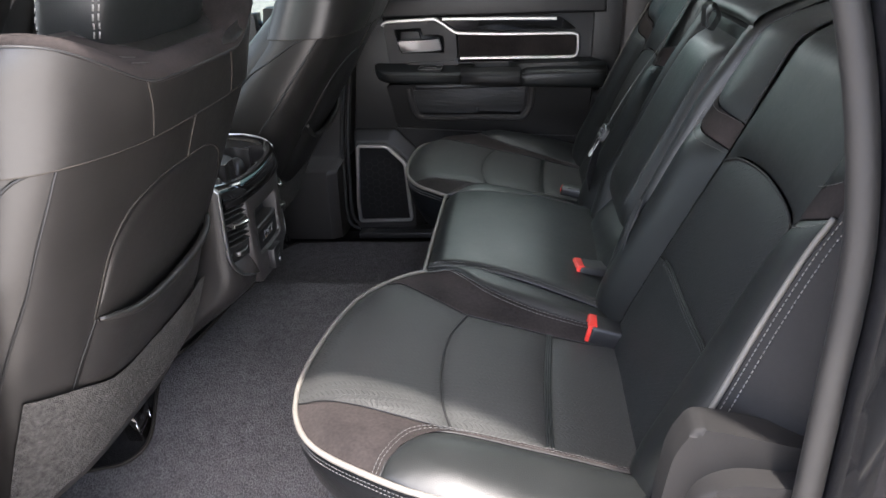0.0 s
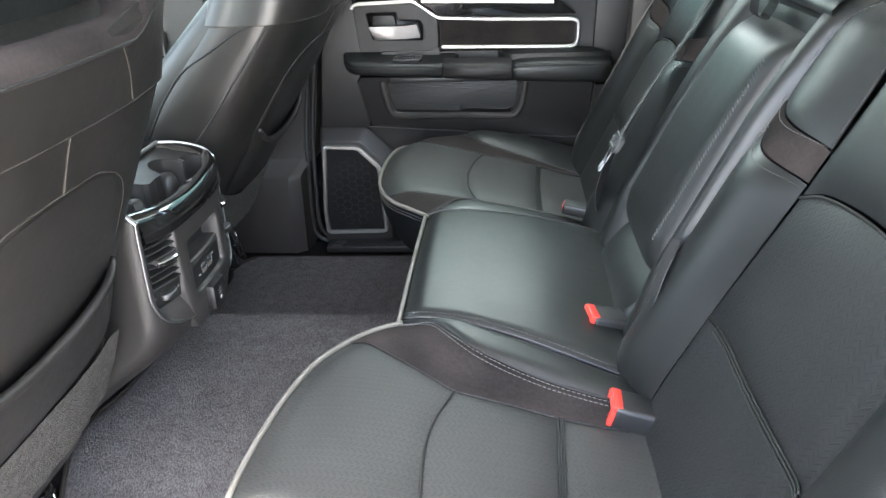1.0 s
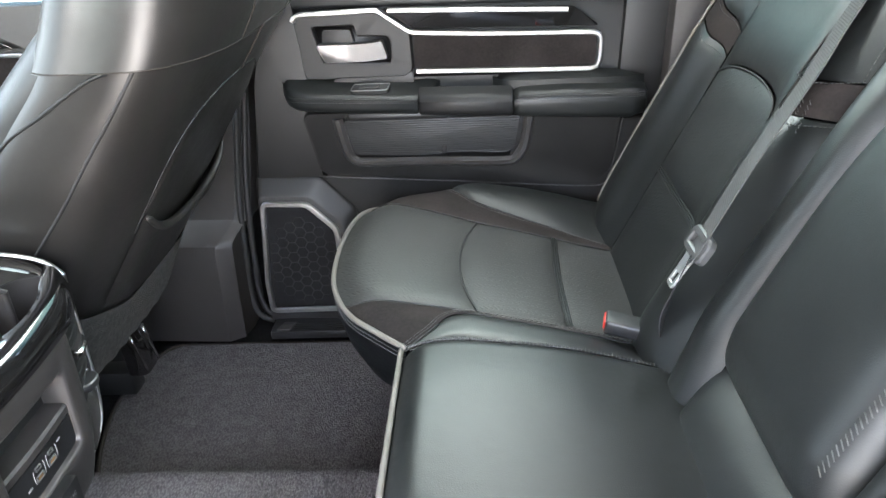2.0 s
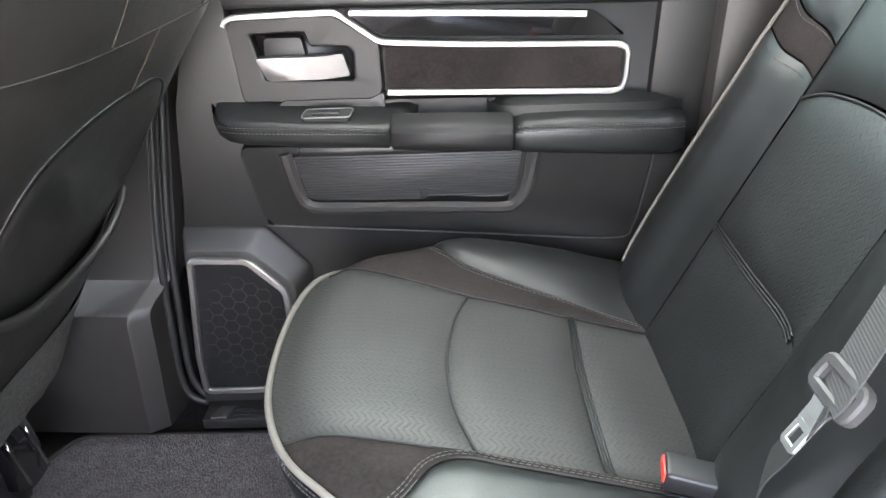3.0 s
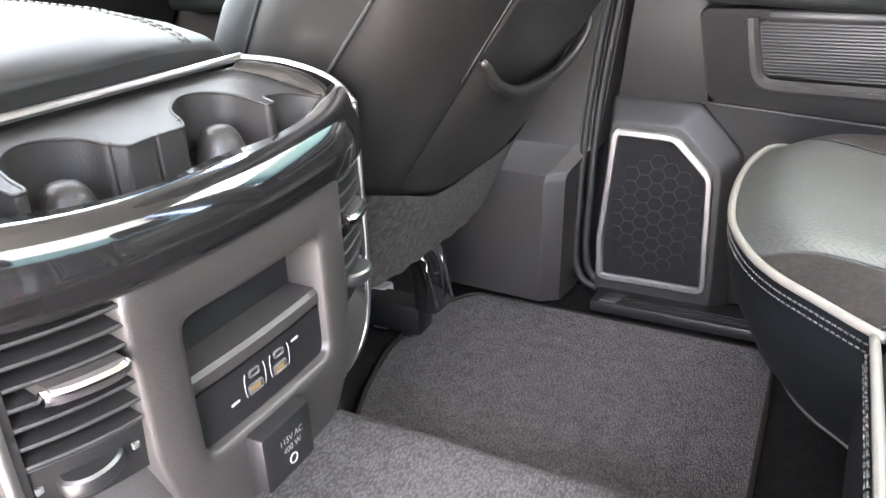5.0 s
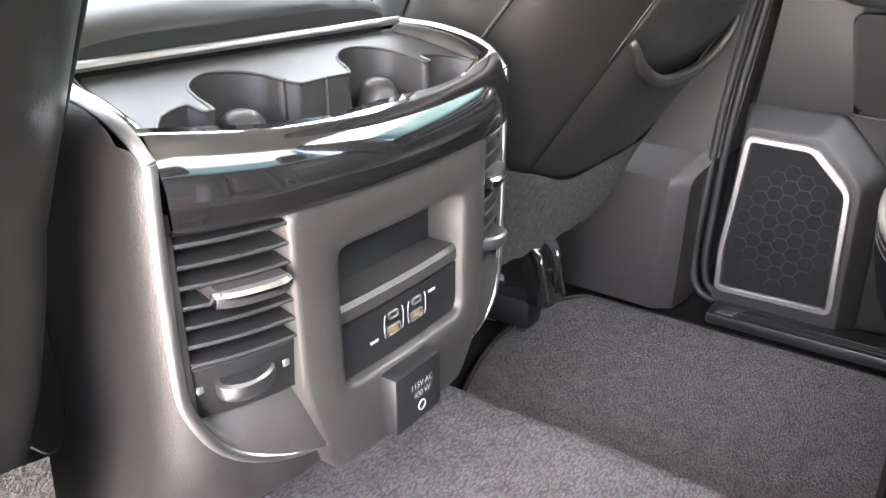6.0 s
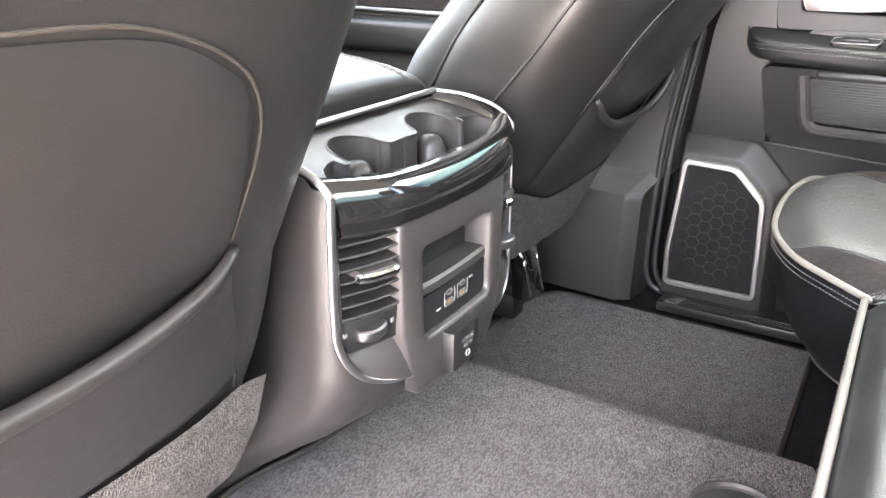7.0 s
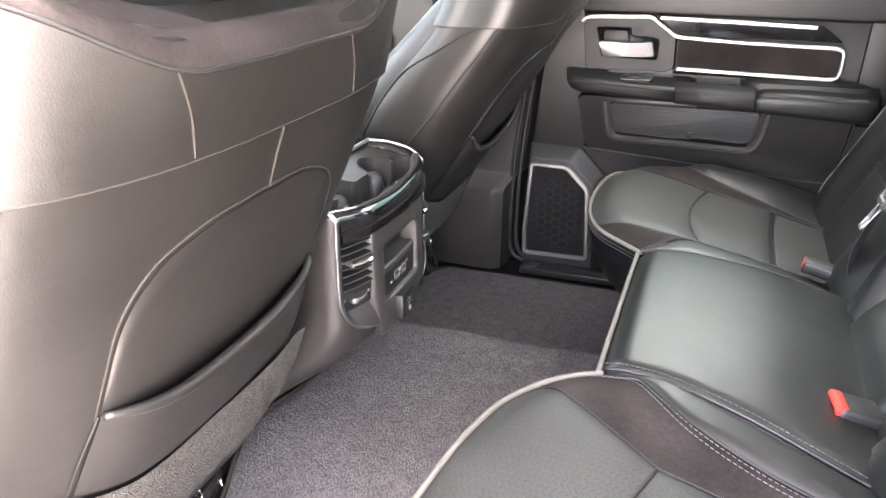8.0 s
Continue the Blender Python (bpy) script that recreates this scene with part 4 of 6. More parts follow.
    patch("map_pocket", mouth, lower, 50, 24, lambda p, u, v: (fs_x(p[0], p[1], side) + 0.002 + 0.015 * (1 - v) ** 0.5 * (1 - abs(2 * u - 1) ** 6), side * p[0], p[1]), hide, low, True, "slack vinyl map pocket")
    lip = [(fs_x(s, z, side) + 0.004 + 0.015 * (1 - abs(2 * k / 49 - 1) ** 6), side * s, z) for k, (s, z) in enumerate(curve(mouth, 50))]
    tube("pocket_lip", lip, [0.0035 + 0.0030 * (1 - abs(2 * k / 49 - 1) ** 4) for k in range(50)], hide, low, 10)
    for s0, s1, s2 in ((0.616, 0.626, 0.632), (0.280, 0.262, 0.240)) if side < 0 else ():
        tube("seam", rear(mm([(s0, 0.484), (s1, 0.43), (s2, 0.36)]), 0.0010), 0.0014, SEAM, low, 6)
    # carpeted lower apron with a ragged cut edge
    upper = [(0.690, 0.392), (0.628, 0.372), (0.525, 0.338), (0.40, 0.332), (0.30, 0.338), (0.243, 0.358), (0.205, 0.385)]
    lowest = [(0.675, 0.214), (0.60, 0.222), (0.500, 0.226), (0.40, 0.224), (0.30, 0.222), (0.225, 0.238), (0.205, 0.268)]
    if side < 0:
        upper[-2:] = [(0.243, 0.347), (0.214, 0.341)]
        lowest[-3:] = [(0.30, 0.228), (0.232, 0.243), (0.212, 0.270), (0.207, 0.302)]
    else:
        lowest[:3] = [(0.675, 0.262), (0.60, 0.250), (0.500, 0.236)]
    patch("carpet_apron", [(s, z + up_by) for s, z in mm(upper)], mm(lowest), 70, 18, lambda p, u, v: (fs_x(max(p[0], 0.252) if side < 0 else p[0], p[1], side) + 0.006 + 0.002 * math.sin(9 * u), side * p[0], p[1] + 0.0015 * v * math.sin(61 * u)), CARPET_SEAT, low, True, "grey carpet apron")
    # sewn seams of the side panels
    def half_at(x, z, s_in):
        k, power = fs_edge(s_in > 0, side, z)
        return fs_half(z) * k * max(0.0, 1 - min(1.0, abs((x - fs_rear(z, side)) / fs_depth(z) + 1)) ** power) ** (1 / power) + 0.0008

    share = 1.0 if side > 0 else 0.75
    for s_in in (-1, 1):
        for rows in (((0.704, 0.058), (0.66, 0.064), (0.61, 0.070), (0.56, 0.075), (0.50, 0.087), (0.44, 0.098), (0.37, 0.11)), ((0.704, 0.058), (0.701, 0.085), (0.693, 0.108), (0.663, 0.138), (0.631, 0.170), (0.59, 0.180), (0.553, 0.181), (0.509, 0.178), (0.44, 0.172))):
            pts = [(fs_rear(z, side) - o * share, z) for z, o in rows]
            tube("seam", curve([(x, side * (SEAT_Y + s_in * half_at(x, z, s_in)), crown(SEAT_Y + s_in * half_at(x, z, s_in), z)) for x, z in pts], 40), 0.0019, SEAM, low, 6)
    # front bolsters, a little forward of the shell
    rings = [[(x - 0.022 - 0.016 * math.sin(min(math.pi, max(0.0, (z - 0.24) * 6))), side * (SEAT_Y + (y - SEAT_Y) * 0.965), z) for x, y in fs_ring(z, side)] for z in np.linspace(0.24, 0.76, 18)]
    part("front_cushioning", loft(rings), LEATHER, seat)
    # headrest with sewn side panels, on two stems
    hx = -0.317 if side < 0 else fs_rear(0.775, side) - 0.08
    rings = []
    for z, w, d in ((0.791, 0.30, 0.3), (0.788, 0.88, 0.80), (0.791, 0.97, 0.93), (0.799, 1.0, 1.0), (0.86, 1.02, 1.04), (0.95, 0.98, 0.98), (0.99, 0.86, 0.80), (1.00, 0.5, 0.45)):
        rings.append([(x, side * y, z + 0.004 * math.sin(26 * y) * (z < 0.805)) for y, x in squircle(0.440, hx + 0.25 * (z - 0.80), 0.143 * w, 0.050 * d, 48, 4.5)])
    hr = part("headrest", loft(rings), LEATHER, seat)
    tube("seam", [(x, side * y, 0.7905 + 0.004 * math.sin(26 * y)) for y, x in squircle(0.440, hx + 0.0014, 0.143 * 0.985, 0.050 * 0.975, 60, 4.5)], 0.0022, LEATHER, hr, 6, True)
    for dy in (-0.055, 0.055):
        tube("headrest_stem", [(hx, side * 0.422 + dy, 0.77), (hx, side * 0.422 + dy, 0.84)], 0.006, CHROME, hr)
        part("stem_guide", box((hx + 0.012, side * 0.422 + dy - 0.017, 0.774), (hx + 0.050, side * 0.422 + dy + 0.017, 0.794), 0.005, 3), PLASTIC_PALE, hr)
        part("guide_button", box((hx + 0.049, side * 0.422 + dy - 0.008, 0.779), (hx + 0.053, side * 0.422 + dy + 0.008, 0.789), 0.0015), PLASTIC_BLACK, hr)
    for dy in (-0.141, 0.141):
        for dx in (0.0365, 0.0315, -0.033):
            stitch([(hx + 0.25 * (z - 0.80) + dx, side * 0.440 + dy * (1.006 if dx < 0.036 else 0.99) * (1 + 0.02 * (z > 0.83)), z) for z in np.linspace(0.815, 0.95, 40)], hr, THREAD_WHITE, 0.007, 0.003, 0.0011)
    # cushion and its rails on the floor
    lo, hi = sorted((side * 0.19, side * 0.68))
    part("cushion", box((-0.98, lo, 0.18), (-0.51, hi, 0.33), 0.05, 4), LEATHER, seat)
    for s in (0.280, 0.572):
        rail = part("seat_rail", box((-0.95, side * s - 0.022, 0.025), (-0.55, side * s + 0.022, 0.075), 0.006), PLASTIC_BLACK, seat)
        up_rail = 0.045 if side > 0 and s > 0.4 else 0.0
        foot = curve([(-0.585, 0.150 + up_rail * 0.4), (-0.555, 0.125 + up_rail), (-0.540, 0.085 + up_rail), (-0.536, 0.03 + up_rail)], 14)
        rings = [[(x + a, side * s + b, z) for a, b in squircle(0, 0, 0.020, 0.030, 12, 4)] for x, z in foot]
        part("rail_cover", loft(rings), GLOSS, rail, "glossy black rail cover")
        for dx, dy in ((0.0, -0.026), (0.006, 0.012)):
            tube("latch_wire", [(-0.516 + dx - 0.25 * (z - 0.04), side * s + dy, z + up_rail) for z in np.linspace(0.04, 0.11, 6)], 0.0028, CHROME, rail)
    return seat


front_seat(1, "black leather front passenger seat with map pocket and carpeted apron")
front_seat(-1, "black leather driver seat with pale-welted back and map pocket")


# ---- centre console ----
CY = -0.003


def face_x(y, z):
    """The bowed rear face of the console, leaning in towards its foot."""
    d = abs(y - CY)
    return -0.339 - 0.6 * d * d - 2.9 * max(0.0, d - 0.085) ** 2 - 0.10 * max(0.0, 0.30 - z)


def polar(poly, n=120, c=(0.0, 0.345)):
    out = []
    for k in range(n):
        w = np.array((math.cos(2 * math.pi * k / n), math.sin(2 * math.pi * k / n)))
        best = 0.0
        for p, q in zip(poly, poly[1:] + poly[:1]):
            e, f = np.array(q) - p, np.array(p) - c
            det = w[0] * -e[1] + e[0] * w[1]
            if abs(det) > 1e-12:
                t, u = (f[0] * -e[1] + e[0] * f[1]) / det, (w[0] * f[1] - w[1] * f[0]) / det
                if -1e-6 <= u <= 1 + 1e-6 and t > best:
                    best = t
        out.append((c[0] + w[0] * best, c[1] + w[1] * best))
    return np.array(out)


def console():
    con = thing("center_console", "dark grey centre console with rear vents and piano black rim", "console", at=(-0.5, CY, 0.09))

    def plan(z, half, grow=0.0, back=0.0):
        soft = line(z, (0.085, 0.65), (0.20, 0.45), (0.25, 0.15), (0.30, 0.06))
        pts = []
        ys = np.linspace(-1, 1, 41)
        for t in ys:
            y = CY + t * half
            k = max(0.0, (abs(t) - 1 + soft) / soft)
            pts.append((face_x(y, z) + grow - back - (0.02 + 0.5 * soft * half) * (1 - math.sqrt(max(0.0, 1 - k * k))), y, z))
        return [*pts, (-1.05, CY + half, z), (-1.05, CY - half, z)]

    rings = [plan(z, h, 0.0, 0.085) for z, h in ((0.20, 0.15), (0.268, 0.150), (0.33, 0.150), (0.40, 0.150), (0.452, 0.150))]
    body = part("body", loft(rings), PLASTIC_BLACK, con, sharp=50)
    # one smooth shell: round corners, tucked in towards the foot
    for s in (-1, 1):
        rows, nk = [], 26
        for z in (0.085, 0.11, 0.14, 0.17, 0.20, 0.225, 0.245, 0.258, 0.268, 0.276, 0.283, 0.290, 0.296, 0.304, 0.312, 0.325, 0.338, 0.36, 0.40, 0.44, 0.462, 0.472):
            back = line(z, (0.085, 0.20), (0.14, 0.150), (0.20, 0.080), (0.235, 0.036), (0.258, 0.015), (0.272, 0.008), (0.29, 0.004), (0.31, 0.002))
            half = line(z, (0.085, 0.192), (0.14, 0.183), (0.20, 0.173), (0.26, 0.166), (0.33, 0.162), (0.472, 0.160))
            rad = line(z, (0.085, 0.07), (0.20, 0.06), (0.27, 0.045), (0.34, 0.026), (0.472, 0.022))
            d0 = line(z, (0.270, 0.0), (0.276, 0.040), (0.283, 0.064), (0.296, 0.105), (0.312, 0.132), (0.338, 0.149), (0.36, 0.150))
            arc_d = max(d0, half - rad)
            xa = face_x(CY + arc_d, z) - back
            row = [(face_x(CY + d, z) - back, d) for d in np.linspace(d0, arc_d, 9)[:-1]]
            w = half - arc_d
            row += [(xa - rad * (1 - math.cos(t)), arc_d + w * math.sin(t)) for t in np.linspace(0, math.pi / 2, 12)]
            row += [(xa - rad + (-1.05 - xa + rad) * k, half) for k in np.linspace(0, 1, 7)[1:]]
            rows.append([(x, CY + s * d, z) for x, d in row])
        x0, share = row[0][0], [(row[0][0] - x) / (row[0][0] + 1.05) for x, _ in row]
        for z, xf, d in ((0.478, -0.379, 0.159), (0.484, -0.386, 0.158), (0.490, -0.402, 0.156), (0.495, -0.430, 0.152), (0.496, -0.440, 0.140)):
            rows.append([(xf - (xf + 1.05) * k, CY + s * d, z) for k in share])
        verts = [v for r in rows for v in r]
        faces = [(i * nk + j, i * nk + j + 1, (i + 1) * nk + j + 1, (i + 1) * nk + j) for i in range(len(rows) - 1) for j in range(nk - 1) if i > 3 or j > 6]
        raw("side_shell", verts, faces if s > 0 else [f[::-1] for f in faces], PLASTIC_SHELL, body)
        gap = curve([(-0.478, 0.42), (-0.474, 0.36), (-0.472, 0.31), (-0.478, 0.282), (-0.50, 0.262), (-0.53, 0.256)], 30)
        tube("panel_gap", [(x, CY + s * (line(z, (0.20, 0.173), (0.26, 0.166), (0.33, 0.162), (0.472, 0.160)) + 0.0002), z) for x, z in gap], 0.0012, PLASTIC_BLACK, body, 6)
    # Black box behind the cut-out foot, in place of the gap's shade.
    part("foot_gap_shade", box((-0.64, CY - 0.10, 0.07), (-0.552, CY + 0.10, 0.22), 0.004), PLASTIC_BLACK, body)
    # silver frame: a flat band down both sides, round the foot of the face and over the top

    def band(pts, outs, width, thick, note=""):
        p, rings = np.array(pts, float), []
        for i in range(len(p)):
            t = p[min(i + 1, len(p) - 1)] - p[max(i - 1, 0)]
            o = np.array(outs[i], float)
            o -= t * (o @ t) / (t @ t)
            o /= np.linalg.norm(o)
            a = np.cross(t, o)
            a /= np.linalg.norm(a)
            h = (width[i] if hasattr(width, "__len__") else width) / 2
            rings.append([p[i] + a * q * h + o * r * thick for q, r in ((-1, -1), (-1, 0.5), (-0.6, 1), (0.6, 1), (1, 0.5), (1, -1))])
        return part("silver_frame", loft(rings), SATIN, body, note, sharp=40)

    for s in (-1, 1):
        path = curve([(0.1525, 0.470), (0.1535, 0.44), (0.1545, 0.37), (0.152, 0.338), (0.137, 0.309), (0.108, 0.292), (0.064, 0.280)], 40)
        pts = [(face_x(CY + s * d, z) + line(z, (0.28, -0.002), (0.33, 0.0)), CY + s * d, z) for d, z in path]
        band(pts, [(1, s * line(z, (0.30, 0.05), (0.34, 0.5)), 0) for _, z in path], [0.0066] * 24 + list(np.linspace(0.0066, 0.0022, 16)), 0.0018, "satin silver frame")
        over = curve([(face_x(CY + 0.1525, 0.470), 0.1525, 0.470), (-0.380, 0.153, 0.483), (-0.400, 0.153, 0.491), (-0.430, 0.151, 0.497), (-0.455, 0.141, 0.500)], 28)
        band([(x, CY + s * d, z) for x, d, z in over], [(1 - k / 27, s * 0.5, 0.3 + k / 20) for k in range(28)], 0.0066, 0.0018)
    band([(-0.457, y, 0.5005) for y in np.linspace(CY - 0.142, CY + 0.142, 12)], [(0.5, 0, 1)] * 12, 0.0066, 0.0016)
    # piano black rim along the top of the rear face
    rows = []
    ny = 40
    for t in np.linspace(-1, 1, ny):
        y = CY + t * 0.1495
        dip = 0.010 * (1 - t * t)
        x0 = face_x(y, 0.45)
        inn = 0.0145 + 0.0075 * (0.5 + 0.5 * math.cos(2 * math.pi * t * 0.1495 / 0.122)) ** 1.5
        rows.append([(x0 - 0.006, y, 0.436 - dip * 0.2), (x0 + 0.0025, y, 0.436 - dip * 0.2), (x0 + 0.0045, y, 0.440 - dip * 0.3), (x0 + 0.003, y, 0.458 - dip * 0.5), (x0 - 0.002, y, 0.473 - dip * 0.8), (x0 - 0.008, y, 0.481 - dip), (x0 - inn, y, 0.4835 - dip), (x0 - inn - 0.004, y, 0.476 - dip), (x0 - inn - 0.005, y, 0.402)])
    verts = [v for r in rows for v in r]
    raw("gloss_rim", verts, [(i * 9 + j, (i + 1) * 9 + j, (i + 1) * 9 + j + 1, i * 9 + j + 1) for i in range(ny - 1) for j in range(8)], GLOSS, body, "piano black rim")
    for s in (-1, 1):
        rim = [[(x, CY + s * (d + o), z + h) for o, h in ((0.006, -0.004), (0.004, 0.002), (-0.002, 0.003), (-0.009, -0.001), (-0.012, -0.02))] for x, d, z in curve([(-0.375, 0.146, 0.466), (-0.385, 0.146, 0.479), (-0.405, 0.146, 0.488), (-0.430, 0.144, 0.493), (-0.454, 0.136, 0.496)], 20)]
        raw("gloss_cheek", [v for r in rim for v in r], [(i * 5 + j, i * 5 + j + 1, (i + 1) * 5 + j + 1, (i + 1) * 5 + j) for i in range(19) for j in range(4)], GLOSS, body)
    # cup tray behind the rim
    tray = part("cup_tray", slab(rounded([(-0.452, CY - 0.138), (-0.372, CY - 0.138), (-0.372, CY + 0.138), (-0.452, CY + 0.138)], 0.012), 0.400, 0.30, "z", 0.0), PLASTIC_BLACK, con)
    circle = lambda cx, cy, r, z, n=64: [(cx + r * math.cos(2 * math.pi * k / n), cy + r * math.sin(2 * math.pi * k / n), z) for k in range(n)]
    # deck edge: a blunt tooth in the middle, a round bay and a narrow slot to each side
    bay = curve([(-0.412, 0.0285), (-0.424, 0.0335), (-0.434, 0.046), (-0.438, 0.060), (-0.434, 0.074), (-0.424, 0.085), (-0.410, 0.0895)], 26)
    lip = [*rounded([(-0.404, 0.0), (-0.403, 0.022), (-0.412, 0.0285)], 0.003)[1:], *bay, (-0.399, 0.0905), (-0.396, 0.0915), (-0.395, 0.0935), (-0.395, 0.0965), (-0.396, 0.0985), (-0.405, 0.0995), (-0.406, 0.1015), (-0.406, 0.1045), (-0.404, 0.112), (-0.400, 0.121), (-0.392, 0.129), (-0.382, 0.1345), (-0.372, 0.139)]
    lip = [(x, d) for x, d in lip if d > 0.0005]
    edge = [*[(x, -d) for x, d in reversed(lip)], *lip]
    slope = lambda x: 0.494 - 0.24 * (x + 0.456)
    tops, walls = [], []
    for x, d in edge:
        y = CY + d
        tops.append([(-0.457, y, slope(-0.457)), (x, y, slope(x))])
        walls.append([(x, y, slope(x) - 0.0004), (x + 0.0006, y, 0.45), (x + 0.0012, y, 0.408), (x + 0.004, y, 0.402), (face_x(y, 0.45) - 0.016, y, 0.402)])
    grid = lambda rows: [(i * len(rows[0]) + j, i * len(rows[0]) + j + 1, (i + 1) * len(rows[0]) + j + 1, (i + 1) * len(rows[0]) + j) for i in range(len(rows) - 1) for j in range(len(rows[0]) - 1)]
    raw("cup_holder_deck", [v for r in tops for v in r], grid(tops), PLASTIC_SHELL, tray, "dark grey twin cup holder deck", False)
    tube("deck_lip", [v[1] for v in tops], 0.0011, PLASTIC_SHELL, tray, 6)
    raw("cup_well", [v for r in walls for v in r], grid(walls), PLASTIC, tray, "deep scalloped cup well")
    for s in (-1, 1):
        dome = [circle(-0.413, CY + s * 0.060, 0.0210 * math.cos(t) ** 0.6, 0.402 + 0.070 * math.sin(t), 24) for t in np.linspace(0, 1.5, 12)]
        part("bottle_stop", loft(dome), PLASTIC, tray, "rubber cup stop")
    # rear face: vent hollow, slats, tab and wheel on both sides
    for s in (-1, 1):
        y_at = lambda d: CY + s * d
        well = [(y_at(d), z) for d, z in ((0.148, 0.440), (0.093, 0.437), (0.093, 0.318), (0.148, 0.340))]
        hollow = part("vent", slab(well, -0.405, -0.415, "x", 0.0), PLASTIC_BLACK, con, "black air vent")
        lo, hi = sorted((y_at(0.1465), y_at(0.1525)))
        part("vent_wall", box((-0.41, lo, 0.325), (face_x(y_at(0.15), 0.40) - 0.0015, hi, 0.445), 0.001), PLASTIC, hollow)
        for k in range(7):
            z = 0.4305 - 0.0108 * k
            a, b = 0.0935, 0.147
            rowp = []
            for d in np.linspace(a, b, 6):
                y = y_at(d)
                x = face_x(y, z)
                rowp.append([(x - 0.0025, y, z - 0.0030), (x - 0.0015, y, z - 0.0018), (x - 0.0025, y, z - 0.0006), (x - 0.020, y, z + 0.0036), (x - 0.020, y, z + 0.0018)])
            bm = loft(rowp)
            part("slat", bm, PLASTIC_DOOR, hollow)
        rowt = []
        for d in np.linspace(0.099, 0.134, 5):
            y = y_at(d)
            x = face_x(y, 0.40)
            rowt.append([(x + 0.003, y, 0.3955), (x + 0.0045, y, 0.398), (x + 0.0045, y, 0.4015), (x + 0.0025, y, 0.404), (x - 0.018, y, 0.409), (x - 0.018, y, 0.401)])
        tab = part("vane_tab", loft(rowt), PLASTIC, hollow, "dark vane tab")
        rowt = []
        for d in np.linspace(0.097, 0.136, 9):
            y, q = y_at(d), abs(d - 0.1165) / 0.0195
            x = face_x(y, 0.40) + 0.0015 - 0.004 * q**4
            rowt.append([(x + 0.0045, y, 0.3950), (x + 0.0062, y, 0.3975), (x + 0.0062, y, 0.4010), (x + 0.0040, y, 0.4030), (x + 0.0015, y, 0.4020), (x + 0.0015, y, 0.3955)])
        part("tab_lip", loft(rowt), CHROME, tab, "bright tab lip")
        cheek = []
        for d in np.linspace(0.080, 0.150, 19):
            y = y_at(d)
            zt = 0.338 + 0.0 * d
            cheek.append([(face_x(y, 0.33) - 0.020, y, zt), (face_x(y, 0.33) - 0.010, y, 0.322), (face_x(y, 0.31) - 0.003, y, 0.5 * 0.322 + 0.5 * line(d, (0.080, 0.284), (0.108, 0.293), (0.135, 0.309), (0.150, 0.336))), (face_x(y, 0.31) - 0.001, y, line(d, (0.080, 0.284), (0.108, 0.293), (0.135, 0.309), (0.150, 0.336))), (face_x(y, 0.30) - 0.04, y, 0.30)])
        part("vent_chin", loft(cheek), PLASTIC, hollow, sharp=70)
        plate = [[(face_x(y_at(d), 0.35) - 0.007, y_at(d), 0.362), (face_x(y_at(d), 0.35) - 0.005, y_at(d), 0.360), (face_x(y_at(d), 0.35) - 0.008, y_at(d), 0.330), (face_x(y_at(d), 0.35) - 0.02, y_at(d), 0.330), (face_x(y_at(d), 0.35) - 0.02, y_at(d), 0.362)] for d in np.linspace(0.092, 0.148, 8)]
        part("wheel_plate", loft(plate), PLASTIC_DOOR, hollow)
        wheel = [[(face_x(y_at(0.121), 0.347) - 0.006 + r * math.cos(a) * (0.012 + 0.0004 * (k % 2)), y_at(0.121) + r * math.sin(a) * 0.0175, z) for k, a in enumerate(np.linspace(0, 2 * math.pi, 72, endpoint=False))] for z, r in ((0.3415, 0.86), (0.3435, 0.98), (0.3455, 1.0), (0.3485, 1.0), (0.3505, 0.98), (0.3520, 0.86))]
        part("thumb_wheel", loft(wheel), SATIN_DARK, hollow, "ribbed silver thumb wheel")
        for d in (0.1435, 0.0985):
            part("vent_mark", box((face_x(y_at(d), 0.35) - 0.008, y_at(d) - 0.0020, 0.346), (face_x(y_at(d), 0.35) - 0.0048, y_at(d) + 0.0020, 0.350), 0.0004), THREAD_PALE, hollow)
    # middle bezel: one bowed plate with a round-cornered opening

    outer = polar(rounded([(-0.094, 0.437), (0.094, 0.437), (0.0925, 0.33), (0.080, 0.276), (0.066, 0.254), (-0.066, 0.254), (-0.080, 0.276), (-0.0925, 0.33)], 0.006))
    inner = polar(rounded([(-0.062, 0.404), (0.062, 0.404), (0.061, 0.314), (-0.061, 0.314)], 0.010, 6))
    rings = []
    for mix, off in ((0.0, -0.055), (0.0, -0.003), (0.05, -0.0004), (0.12, 0.0005), (0.35, 0.0012), (0.6, 0.0012), (0.85, 0.0005), (0.95, -0.0006), (1.0, -0.003), (1.0, -0.034)):
        pts = outer * (1 - mix) + inner * mix
        rings.append([(face_x(CY + d, z) + off, CY + d, z) for d, z in pts])
    part("bezel", loft(rings, False), PLASTIC, con, "dark grey rear bezel", sharp=60)
    bin_ = [(CY + d, z) for d, z in ((-0.064, 0.4035), (0.064, 0.4035), (0.064, 0.363), (-0.064, 0.363))]
    cubby = part("cubby", slab(bin_, -0.415, -0.425, "x", 0.0), PLASTIC_BLACK, con, "black storage slot")
    part("cubby_floor", box((-0.42, CY - 0.064, 0.354), (-0.358, CY + 0.064, 0.3635), 0.001), PLASTIC_MATTE, cubby)
    part("cubby_roof", box((-0.42, CY - 0.064, 0.4035), (-0.358, CY + 0.064, 0.409), 0.001), PLASTIC_MATTE, cubby)
